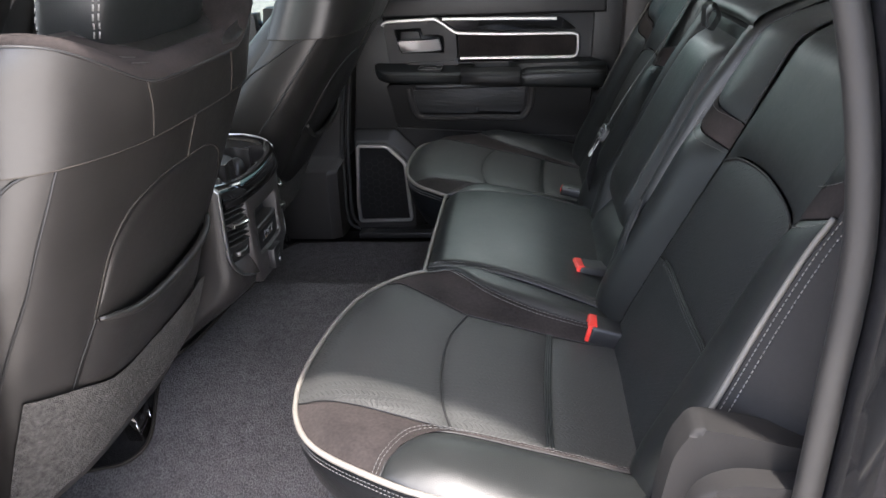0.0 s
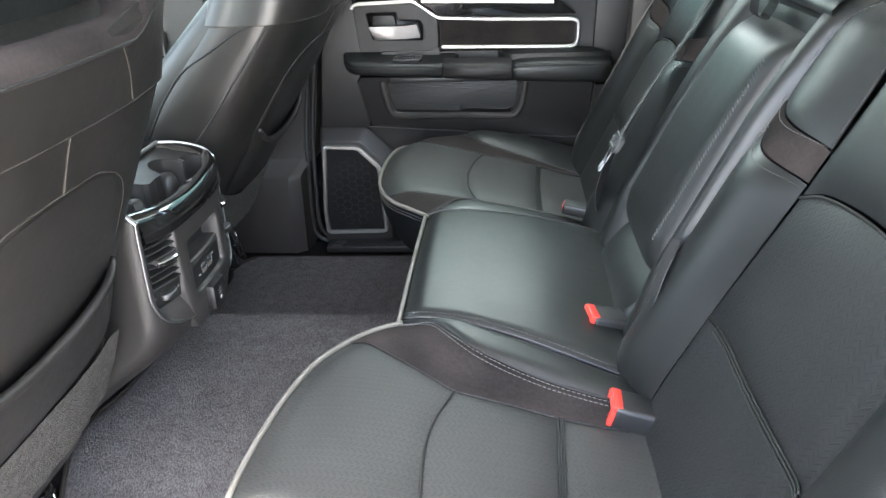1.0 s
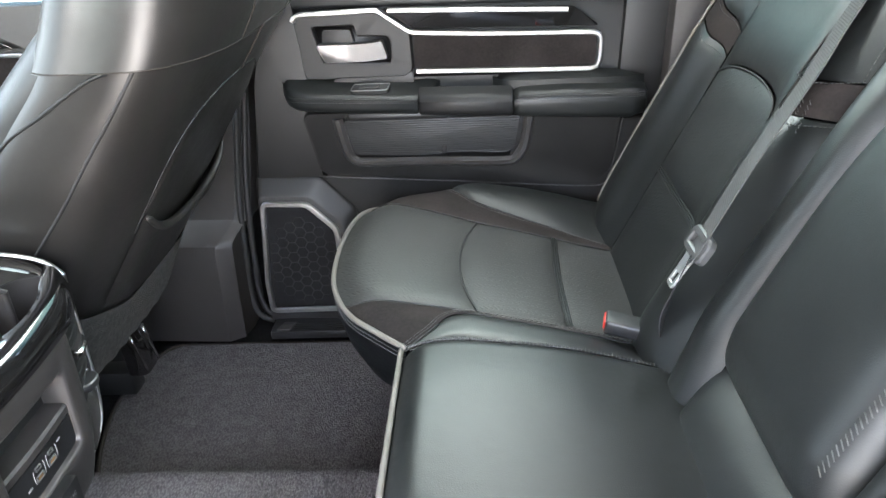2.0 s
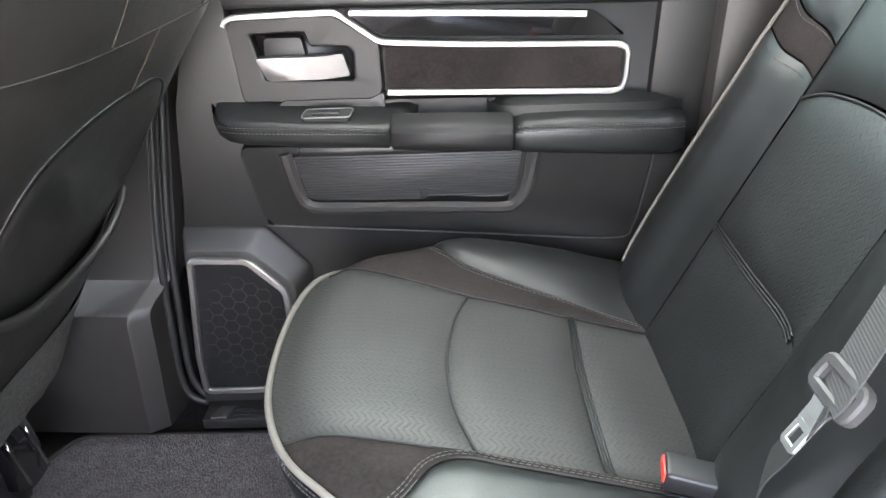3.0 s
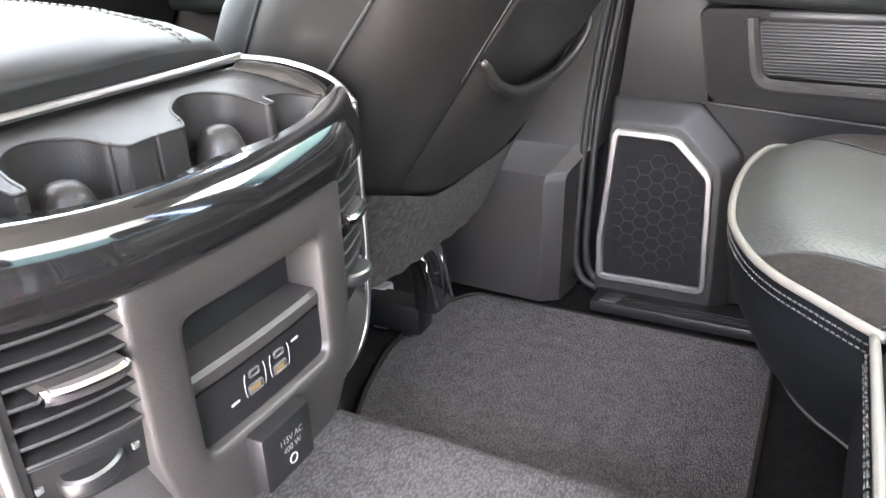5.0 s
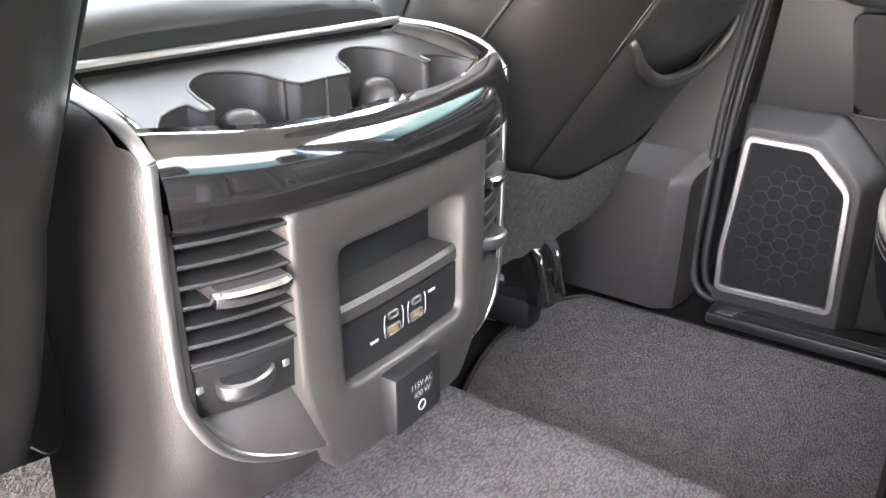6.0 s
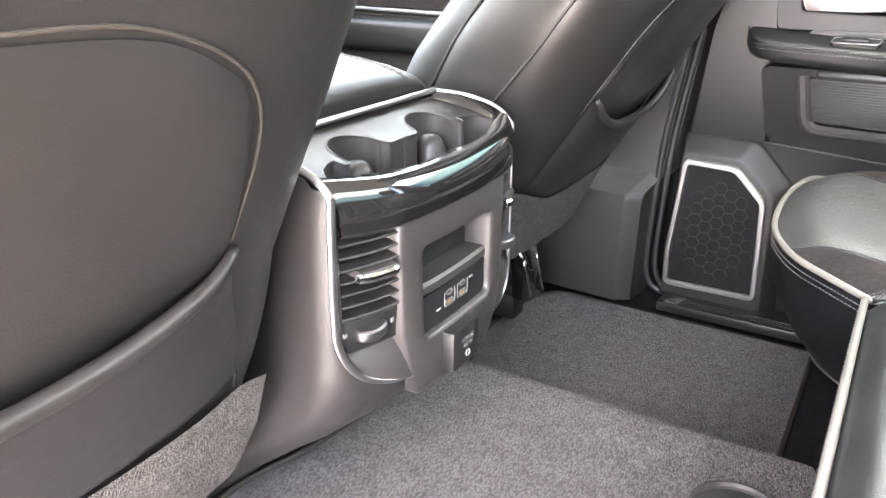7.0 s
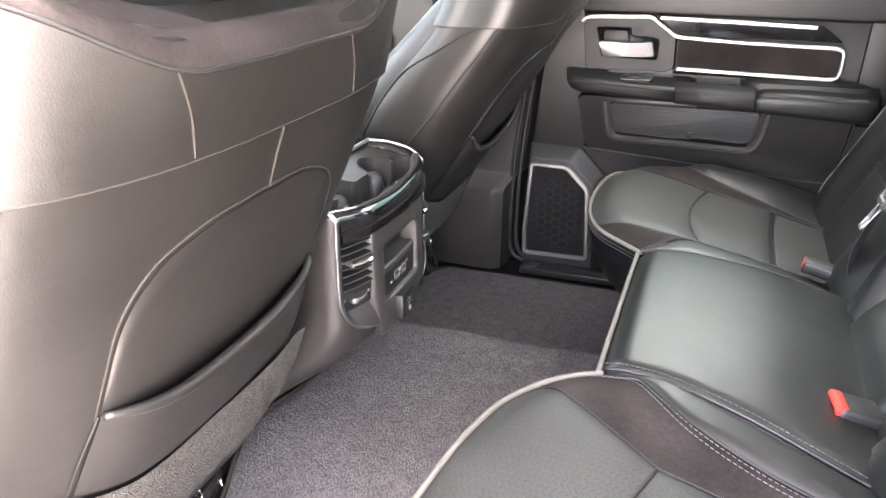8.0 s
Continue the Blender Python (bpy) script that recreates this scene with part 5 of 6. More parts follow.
    for s in (-1, 1):
        part("cubby_side", box((-0.42, CY + s * 0.067 - 0.004, 0.355), (-0.362, CY + s * 0.067 + 0.004, 0.408), 0.001), PLASTIC_MATTE, cubby)
    part("shelf_lip", loft([[(face_x(CY + d, 0.35) - o, CY + d, z) for o, z in ((0.010, 0.3515), (0.0065, 0.3535), (0.0065, 0.361), (0.009, 0.364), (0.040, 0.364), (0.040, 0.3515))] for d in np.linspace(-0.062, 0.062, 17)]), PLASTIC, con)
    usb = part("usb_panel", loft([[(face_x(CY + d, 0.33) - o, CY + d, z) for o, z in ((0.007, 0.315), (0.007, 0.351), (0.03, 0.351), (0.03, 0.315))] for d in np.linspace(-0.063, 0.063, 17)]), PLASTIC_BLACK, con, "black panel with two USB port pairs")
    for dy in (-0.012, 0.012):
        y = CY + dy
        for z, h, w in ((0.342, 0.004, 0.0085), (0.3315, 0.0058, 0.012)):
            rim = rounded([(y - w / 2, z - h / 2), (y + w / 2, z - h / 2), (y + w / 2, z + h / 2), (y - w / 2, z + h / 2)], 0.0015)
            part("usb_port", ribbon(rim, 0.0013, -0.3445, -0.3490, "x", True, 0.0003), SATIN_DARK, usb)
        part("usb_tongue", box((-0.3468, y - 0.0045, 0.3295), (-0.3455, y + 0.0045, 0.3335), 0.0003), AMBER, usb)
        tube("usb_mark", [(-0.3452, y + k * 0.0085, 0.3365 + q) for k, q in ((1, -0.008), (1.12, -0.004), (1.12, 0.004), (1, 0.008))], 0.0003, WHITE_INK, usb, 5)
        tube("usb_mark", [(-0.3452, y - k * 0.0085, 0.3365 + q) for k, q in ((1, -0.008), (1.12, -0.004), (1.12, 0.004), (1, 0.008))], 0.0003, WHITE_INK, usb, 5)
    for y, z in ((CY - 0.030, 0.3300), (CY + 0.030, 0.3420)):
        part("usb_icon", box((face_x(y, z) - 0.0072, y - 0.0035, z - 0.0009), (face_x(y, z) - 0.0064, y + 0.0035, z + 0.0009), 0.0002), WHITE_INK, usb)
    flap = part("socket_flap", box((-0.344, CY - 0.034, 0.268), (-0.327, CY + 0.015, 0.310), 0.003), PLASTIC_BLACK, con, "black power socket flap")
    for text, z, size in (("115V AC", 0.2945, 0.0062), ("400 W", 0.2875, 0.0062)):
        cu = bpy.data.curves.new("flap_text", "FONT")
        cu.body, cu.size, cu.align_x = text, size, "CENTER"
        cu.materials.append(WHITE_INK)
        ob = new("flap_text", cu)
        ob.parent = flap
        ob.matrix_local = Matrix.Translation((-0.3266, CY - 0.008, z)) @ Matrix(((0, 0, 1), (1, 0, 0), (0, 1, 0))).to_4x4()
    tube("socket_symbol", [(-0.3267, CY - 0.008 + 0.0035 * math.cos(a), 0.2795 + 0.0035 * math.sin(a)) for a in np.linspace(0, 2 * math.pi, 20)], 0.0005, WHITE_INK, flap, 5)
    # side walls forward, and the padded lid in front of the tray
    part("lid_frame", slab(rounded([(-1.04, CY - 0.148), (-0.462, CY - 0.148), (-0.462, CY + 0.148), (-1.04, CY + 0.148)], 0.02), 0.487, 0.44, "z", 0.006), PLASTIC, con)
    rings = []
    crest = ((-0.464, 0.94, 0.05), (-0.468, 0.97, 0.22), (-0.480, 0.99, 0.42), (-0.510, 1, 0.66), (-0.56, 1, 0.86), (-0.64, 1, 0.98), (-0.80, 1, 1.0), (-0.84, 0.96, 0.8), (-0.85, 0.9, 0.5))
    for x, w, h in crest:
        top = 0.512 + 0.034 * h
        rings.append([(x, y, z) for y, z in squircle(CY, (top + 0.484) / 2, 0.140 * w, (top - 0.484) / 2, 40, 2.8)])
    lid = part("padded_lid", loft(rings), LEATHER_LID, con, "black leather padded console lid")
    for dy in (0.098, 0.104):
        over = []
        for x, w, h in crest[1:7]:
            top = 0.512 + 0.034 * h
            over.append((x, CY + dy, (top + 0.484) / 2 + (top - 0.484) / 2 * (1 - (dy / (0.140 * w)) ** 2.8) ** (1 / 2.8) + 0.0006))
        stitch(over, lid, PIPING, 0.006, 0.003, 0.0008)
    con.location.z += 0.020
    return con


console()


# ---- far rear door ----
def door():
    d = thing("door_1", "dark grey rear passenger door panel with silver trim, shut", "door", kind="structure", at=(0, 0.85, 0.03))
    shell = part("door_shell", slab(rounded([(-0.342, 0.03), (0.40, 0.03), (0.42, 0.50), (0.42, 0.69), (-0.275, 0.69), (-0.310, 0.53), (-0.338, 0.34)], 0.012), 0.825, 0.872, "y", 0.004), PLASTIC_DOOR, d)
    cap = part("window_cap", slab([(-0.276, 0.656), (0.385, 0.648), (0.385, 0.705), (-0.270, 0.705)], 0.800, 0.830, "y", 0.008, 3), PLASTIC_BLACK, d, "soft black upper door cap")
    # front column of the door and the loudspeaker housing
    part("front_column", slab([(-0.334, 0.34), (-0.308, 0.53), (-0.272, 0.69), (-0.225, 0.69), (-0.208, 0.53), (-0.222, 0.47), (-0.196, 0.345)], 0.797, 0.83, "y", 0.006), PLASTIC_DOOR, d)
    outer = rounded([(-0.346, 0.034), (-0.336, 0.350), (-0.210, 0.347), (-0.146, 0.278), (-0.142, 0.034)], 0.012)
    front_rim = rounded([(-0.343, 0.040), (-0.330, 0.316), (-0.232, 0.313), (-0.172, 0.254), (-0.166, 0.040)], 0.012)
    mix = lambda k: [(a[0] * (1 - k) + b[0] * k, a[1] * (1 - k) + b[1] * k) for a, b in zip(outer, front_rim)]
    house = part("speaker_housing", loft([[(a, y, b) for a, b in mix(k)] for k, y in ((0.0, 0.832), (0.0, 0.800), (0.03, 0.7975), (0.15, 0.7945), (0.85, 0.7805), (0.95, 0.7785), (1.0, 0.778), (1.1, 0.778))]), PLASTIC_DOOR, d, "dark grey loudspeaker housing")
    ring = rounded([(-0.335, 0.066), (-0.337, 0.13), (-0.322, 0.302), (-0.238, 0.299), (-0.186, 0.246), (-0.178, 0.068)], 0.010)
    part("speaker_grille", slab(ring, 0.776, 0.785, "y", 0.0), GRILLE, house, "black loudspeaker mesh")
    part("speaker_frame", ribbon(ring, 0.0105, 0.770, 0.780, "y", True, 0.002), SATIN, house, "satin silver loudspeaker frame")
    bm = bmesh.new()
    cx, cz, hx, hz, cell = -0.258, 0.175, 0.062, 0.098, 0.0125
    for i in range(-6, 7):
        for j in range(-7, 8):
            hxc, hzc = cx + i * cell * 1.5, cz + (j + 0.5 * (i % 2)) * cell * 1.732
            if ((hxc - cx) / hx) ** 2 + ((hzc - cz) / hz) ** 2 > 1 or hxc + hzc > 0.035:
                continue
            ins, outs = [], []
            for k in range(6):
                a = math.pi / 3 * k
                ins.append(bm.verts.new((hxc + (cell - 0.0011) * math.cos(a), 0.77535, hzc + (cell - 0.0011) * math.sin(a))))
                outs.append(bm.verts.new((hxc + cell * math.cos(a), 0.7757, hzc + cell * math.sin(a))))
            for k in range(6):
                q = (k + 1) % 6
                bm.faces.new((ins[k], ins[q], outs[q], outs[k]))
    part("hexagon_ribs", bm, PLASTIC_MATTE, house)
    def lean(bm):
        """The lower panel overhangs towards the armrest."""
        for v in bm.verts:
            v.co.y -= 0.2 * max(0.0, v.co.z - 0.33)
        return bm

    # main panel, kick panel
    main = slab(rounded([(-0.222, 0.478), (-0.203, 0.354), (0.300, 0.318), (0.336, 0.338), (0.350, 0.478)], 0.012), 0.793, 0.83, "y", 0.006)
    part("lower_panel", lean(main), PLASTIC_MATTE, d)
    part("kick_panel", slab([(-0.215, 0.362), (-0.200, 0.288), (-0.200, 0.04), (0.39, 0.04), (0.40, 0.44), (0.350, 0.44), (0.335, 0.340), (0.288, 0.318)], 0.803, 0.83, "y", 0.006), PLASTIC_MATTE, d)
    tube("panel_seam", [(x, 0.7925 - 0.2 * max(0.0, z - 0.33), z) for x, z in curve([(-0.203, 0.350), (0.05, 0.331), (0.300, 0.313), (0.334, 0.329), (0.344, 0.38), (0.352, 0.455)], 50)], 0.0013, PLASTIC_PALE, d, 6)
    # door pocket: black plate for a shaded hollow, ribbed liner, lip paled as lit
    pocket = part("door_pocket", lean(slab([(-0.150, 0.466), (-0.130, 0.387), (0.150, 0.380), (0.172, 0.466)], 0.7915, 0.80, "y", 0.0)), PLASTIC_BLACK, d, "black plate standing for the shaded door pocket")
    part("pocket_lip", lean(ribbon(curve([(-0.158, 0.468), (-0.148, 0.405), (-0.138, 0.386), (-0.115, 0.379), (0.02, 0.376), (0.145, 0.372), (0.165, 0.382), (0.178, 0.405), (0.186, 0.462)], 50), 0.019, 0.783, 0.80, "y", False, 0.006)), PLASTIC_PALE, pocket, "grey pocket lip, paled to look lit")
    part("pocket_liner", lean(slab(rounded([(-0.147, 0.464), (-0.134, 0.394), (0.034, 0.390), (0.034, 0.396), (0.143, 0.390), (0.160, 0.400), (0.169, 0.464)], 0.005), 0.7885, 0.793, "y", 0.001)), NET, pocket, "ribbed grey pocket liner")
    part("pocket_tab", lean(box((0.026, 0.786, 0.392), (0.036, 0.791, 0.408), 0.001)), PLASTIC_BLACK, pocket)
    # armrest: two leather pads with the pull grip between
    def pad(name, xs, material, note="", yb=0.80):
        rings = []
        for x, y0, zt, zb in xs:
            rings.append([(x, y, z) for y, z in [(yb, zb + 0.012), (y0 + 0.020, zb), (y0 + 0.007, zb + 0.001), (y0 + 0.002, zb + 0.005), (y0, zb + 0.012), (y0 - 0.0015, zb + 0.026), (y0 - 0.001, zt - 0.012), (y0 + 0.002, zt - 0.006), (y0 + 0.007, zt - 0.0015), (y0 + 0.014, zt + 0.001), (yb, zt + 0.014 * min(1.0, (yb - y0) / 0.058))]])
        return part(name, loft(rings), material, d, note, sharp=80)

    front = pad("armrest_front_pad", [(-0.251, 0.776, 0.528, 0.514), (-0.248, 0.764, 0.527, 0.505), (-0.240, 0.752, 0.524, 0.496), (-0.225, 0.743, 0.521, 0.490), (-0.20, 0.738, 0.519, 0.487), (-0.12, 0.735, 0.515, 0.482), (-0.012, 0.734, 0.511, 0.478), (-0.009, 0.737, 0.512, 0.481), (0.006, 0.752, 0.515, 0.488), (0.018, 0.766, 0.517, 0.494), (0.025, 0.776, 0.516, 0.499), (0.028, 0.784, 0.513, 0.502)], LEATHER, "stitched black leather armrest pad")
    grip = pad("pull_grip", [(-0.0085, 0.733, 0.510, 0.481), (-0.005, 0.730, 0.513, 0.477), (0.07, 0.729, 0.512, 0.474), (0.152, 0.730, 0.510, 0.470), (0.156, 0.733, 0.507, 0.474)], PLASTIC_DOOR, "dark grey moulded pull grip", 0.762)
    rear = pad("armrest_rear_pad", [(0.1575, 0.734, 0.506, 0.471), (0.170, 0.732, 0.511, 0.468), (0.24, 0.732, 0.513, 0.464), (0.36, 0.734, 0.510, 0.458), (0.383, 0.742, 0.506, 0.464), (0.390, 0.76, 0.500, 0.475)], LEATHER, "stitched black leather armrest pad")
    pad("armrest_mound", [(0.122, 0.790, 0.512, 0.504), (0.127, 0.780, 0.518, 0.502), (0.138, 0.770, 0.523, 0.500), (0.160, 0.762, 0.5255, 0.500), (0.30, 0.762, 0.5255, 0.500), (0.355, 0.764, 0.520, 0.500), (0.386, 0.778, 0.512, 0.500)], LEATHER)
    for p, x0, x1 in ((front, -0.240, -0.012), (rear, 0.160, 0.382)):
        face = ((-0.248, 0.764), (-0.240, 0.752), (-0.225, 0.743), (-0.20, 0.738), (-0.12, 0.735), (-0.010, 0.734), (0.157, 0.734), (0.17, 0.732), (0.24, 0.732), (0.36, 0.734), (0.383, 0.742))
        for z in (0.5085, 0.5015):
            slope = -0.030 if x0 < 0 else -0.008
            stitch([(x, line(x, *face) - 0.0024, z + slope * (x - x0) + (0.006 if x0 < 0 else -0.002)) for x in np.linspace(x0, x1, 50)], p, THREAD, 0.0036, 0.0020, 0.0006)
        tube("welt", [(x, line(x, *face) - 0.0016, 0.5050 + (-0.030 if x0 < 0 else -0.008) * (x - x0) + (0.006 if x0 < 0 else -0.002)) for x in np.linspace(x0, x1, 40)], 0.0011, SEAM, p, 6)
    part("grip_recess", slab(rounded([(-0.02, 0.530), (0.16, 0.528), (0.16, 0.490), (-0.02, 0.490)], 0.004), 0.801, 0.826, "y", 0.0), PLASTIC_DOOR, d)
    part("under_grip", box((-0.14, 0.76, 0.462), (0.042, 0.80, 0.478), 0.006), PLASTIC_BLACK, d)
    sw = rounded([(-0.127, 0.748), (-0.062, 0.748), (-0.058, 0.772), (-0.123, 0.772)], 0.006)
    tilt = Matrix.Translation((0, 0.760, 0.5245)) @ Matrix.Rotation(radians(14), 4, "X") @ Matrix.Translation((0, -0.760, -0.5388))

    def tilted(bm):
        bm.transform(tilt)
        return bm

    bezel = part("window_switch", tilted(slab(sw, 0.5388, 0.530, "z", 0.001)), RUBBER, front, "black window switch")
    part("switch_bezel", tilted(ribbon(sw, 0.0018, 0.5396, 0.5380, "z", True, 0.0005)), SATIN, bezel, "silver switch bezel")
    part("switch_rocker", tilted(box((-0.112, 0.7535, 0.5385), (-0.076, 0.7655, 0.5425), 0.0016)), PLASTIC_BLACK, bezel)
    # upper door: handle bezel, lever, silver trim, dark inlay, gloss strip
    mid = (-0.12, 0.585)
    rim = polar(rounded([(-0.224, 0.643), (-0.078, 0.647), (-0.020, 0.610), (-0.018, 0.546), (-0.026, 0.532), (-0.214, 0.532)], 0.008), 120, mid)
    hole = polar(rounded([(-0.192, 0.624), (-0.1175, 0.625), (-0.114, 0.606), (-0.0645, 0.605), (-0.057, 0.597), (-0.058, 0.559), (-0.178, 0.5626)], 0.004), 120, mid)
    rings = [[(a, y, b) for a, b in rim * (1 - k) + hole * k] for k, y in ((0.0, 0.83), (0.0, 0.799), (0.06, 0.796), (0.88, 0.796), (0.96, 0.7968), (1.0, 0.800), (1.0, 0.821))]
    bez = part("handle_bezel", loft(rings, False), PLASTIC_DOOR, d, "dark grey handle bezel", sharp=14)
    part("handle_recess", slab([(-0.200, 0.630), (-0.050, 0.630), (-0.050, 0.552), (-0.200, 0.552)], 0.819, 0.824, "y", 0.0), PLASTIC_BLACK, bez, "black handle recess")
    part("lock_button", slab(rounded([(-0.175, 0.6185), (-0.125, 0.6185), (-0.120, 0.590), (-0.175, 0.590)], 0.004), 0.797, 0.822, "y", 0.002), PLASTIC_DOOR, bez)
    part("bezel_step", slab(rounded([(-0.166, 0.524), (-0.158, 0.5345), (-0.036, 0.5345), (-0.018, 0.543), (-0.018, 0.515), (-0.166, 0.515)], 0.003), 0.791, 0.81, "y", 0.002), PLASTIC_BLACK, bez)
    lev = [(-0.185, 0.595), (-0.12, 0.595), (-0.098, 0.5955), (-0.094, 0.5955), (-0.070, 0.597), (-0.063, 0.5645), (-0.094, 0.5640), (-0.098, 0.5638), (-0.12, 0.5636), (-0.1725, 0.5634)]
    bm = slab(rounded(lev, 0.003), 0.784, 0.806, "y", 0.0022, 2)
    for v in bm.verts:
        v.co.y -= 0.19 * (v.co.z - 0.578) - 0.40 * max(0.0, v.co.x + 0.096)
    part("door_handle", bm, SATIN, bez, "satin chrome door handle lever")
    trim = curve([(-0.224, 0.636), (-0.219, 0.6445), (-0.21, 0.6470), (-0.080, 0.6500), (-0.072, 0.6475), (-0.024, 0.613), (-0.014, 0.6095), (0.10, 0.6035), (0.297, 0.598), (0.307, 0.594), (0.310, 0.585), (0.309, 0.552), (0.305, 0.540), (0.295, 0.535), (0.15, 0.538), (-0.012, 0.542)], 120, False)
    part("silver_trim", ribbon(trim, 0.0082, 0.787, 0.80, "y", False, 0.002), SATIN, d, "satin silver trim line")
    part("inlay", slab(rounded([(-0.014, 0.603), (0.302, 0.594), (0.304, 0.541), (-0.014, 0.545)], 0.006), 0.796, 0.83, "y", 0.001), SUEDE, d, "dark brown soft inlay")
    bm = slab(rounded([(-0.066, 0.6530), (0.262, 0.6435), (0.306, 0.6095), (-0.012, 0.6165)], 0.004), 0.791, 0.80, "y", 0.003)
    for v in bm.verts:
        v.co.y -= 0.16 * (v.co.z - 0.610)
    part("gloss_strip", bm, GLOSS, d, "piano black strip")
    # Trim strip, widened in place of the reflection along the gloss strip.
    part("bright_strip", ribbon([(-0.056, 0.6490), (0.10, 0.6445), (0.252, 0.6385)], 0.0080, 0.7825, 0.797, "y", False, 0.002), SATIN, d, "bright trim strip, widened to stand for a reflection")
    part("rear_column", slab([(0.345, 0.46), (0.355, 0.69), (0.43, 0.69), (0.42, 0.46)], 0.806, 0.83, "y", 0.005), PLASTIC_DOOR, d)
    # sill plate and rubber seals round the door
    part("sill_plate", box((-0.335, 0.728, 0.024), (0.30, 0.80, 0.043), 0.004), PLASTIC_BLACK, d, "ribbed black sill plate")
    for y in (0.737, 0.745, 0.753):
        part("sill_rib", box((-0.29, y, 0.043), (0.28, y + 0.003, 0.0448), 0.0005), PLASTIC_BLACK, d)
    part("sill_badge", slab(rounded([(-0.322, 0.731), (-0.296, 0.731), (-0.286, 0.760), (-0.312, 0.760)], 0.002), 0.0462, 0.042, "z", 0.0006), PLASTIC_PALE, d, "worn grey sill badge")
    path = [(-0.30, 0.69), (-0.325, 0.53), (-0.352, 0.34), (-0.362, 0.16), (-0.362, 0.09), (-0.350, 0.055), (-0.325, 0.044)]
    for off, y in ((0.0, 0.790), (-0.014, 0.782)):
        tube("rubber_seal", [(x + off, y, z + off * 0.4) for x, z in curve(path, 60)], 0.006, RUBBER, d, 8, label="black rubber door seal")
    d.scale, d.location = (1.010, 1, 1.006), d.location + Vector((-0.001, -0.005, 0.006))
    return d


door()

# lower trim of the far door pillar: slim upper part, stepped foot
pillar = thing("pillar_trim", "dark grey plastic pillar trim with a stepped foot", "trim", kind="structure", at=(-0.43, 0.80, 0.03))
rows = []
for z, x1, y0 in ((0.70, -0.318, 0.800), (0.55, -0.338, 0.797), (0.40, -0.357, 0.793), (0.282, -0.372, 0.788), (0.272, -0.376, 0.785), (0.264, -0.384, 0.775), (0.246, -0.398, 0.742), (0.238, -0.402, 0.734), (0.226, -0.404, 0.731), (0.03, -0.406, 0.724)):
    rows.append([(x1 + 0.030, y0 + 0.06, z), (x1 + 0.022, y0 + 0.018, z), (x1 - 0.001, y0 + 0.0025, z), (x1 - 0.006, y0, z), (x1 - 0.12, y0 + 0.006, z), (x1 - 0.24, y0 + 0.012, z), (x1 - 0.24, 0.87, z), (x1 + 0.03, 0.87, z)])
part("pillar_cover", loft(rows), PLASTIC_SHELL, pillar, sharp=28)
pillar.location += Vector((-0.008, -0.014, 0.006))

# far front door, glimpsed past the seats
front_door = thing("door_2", "dark grey front passenger door panel with silver trim, shut", "door", kind="structure", at=(-0.9, 0.85, 0.05))
part("door_shell", slab([(-1.34, 0.03), (-0.60, 0.03), (-0.60, 0.69), (-1.34, 0.69)], 0.815, 0.872, "y", 0.004), PLASTIC, front_door)
part("inlay", slab(rounded([(-1.20, 0.608), (-0.72, 0.600), (-0.72, 0.540), (-1.20, 0.548)], 0.008), 0.800, 0.83, "y", 0.002), SUEDE, front_door)
part("silver_trim", ribbon(rounded([(-1.21, 0.615), (-0.712, 0.606), (-0.712, 0.534), (-1.21, 0.542)], 0.012), 0.0075, 0.79, 0.81, "y", True, 0.002), SATIN, front_door, "satin silver trim line")
part("gloss_strip", slab([(-1.20, 0.648), (-0.78, 0.638), (-0.74, 0.618), (-1.20, 0.624)], 0.794, 0.82, "y", 0.003), GLOSS, front_door)
part("bright_strip", ribbon([(-1.20, 0.645), (-0.80, 0.636)], 0.007, 0.790, 0.796, "y", False, 0.002), CHROME, front_door)
part("armrest", box((-1.15, 0.74, 0.46), (-0.66, 0.82, 0.525), 0.015, 3), LEATHER, front_door, "black leather armrest")

# dashboard, glimpsed in the corner
dash = thing("dashboard", "dark dashboard with a round-cornered air vent", "dashboard", at=(-1.25, 0, 0.3))
rings = [[(x, y, z) for x, z in squircle(-1.28, 0.53, 0.10, 0.12, 20, 3)] for y in np.linspace(-0.78, 0.80, 8)]
part("dash_top", loft(rings), PLASTIC_BLACK, dash)
for y in (-0.66, 0.10):
    ring = rounded([(y - 0.05, 0.60), (y + 0.05, 0.60), (y + 0.05, 0.69), (y - 0.05, 0.69)], 0.012)
    vent = part("dash_vent", slab(ring, -1.172, -1.2, "x", 0.002), PLASTIC_BLACK, dash)
    part("vent_rim", ribbon(ring, 0.006, -1.168, -1.18, "x", True), SATIN, vent)
    for k in range(6):
        part("slat", box((-1.174, y - 0.045, 0.610 + 0.013 * k), (-1.168, y + 0.045, 0.614 + 0.013 * k), 0.001), PLASTIC_PALE, vent)

# ---- floor mat with a bound edge ----
MAT_FRONT = [(-0.62, -0.745), (-0.628, -0.55), (-0.625, -0.42), (-0.610, -0.390), (-0.535, -0.368), (-0.508, -0.335), (-0.510, -0.290), (-0.543, -0.18), (-0.545, -0.11), (-0.524, -0.03), (-0.510, 0.13), (-0.492, 0.24), (-0.525, 0.32), (-0.562, 0.42), (-0.585, 0.54), (-0.574, 0.66), (-0.548, 0.715), (-0.530, 0.728)]
front_line = curve(MAT_FRONT, 150)
nv = 40
verts = []
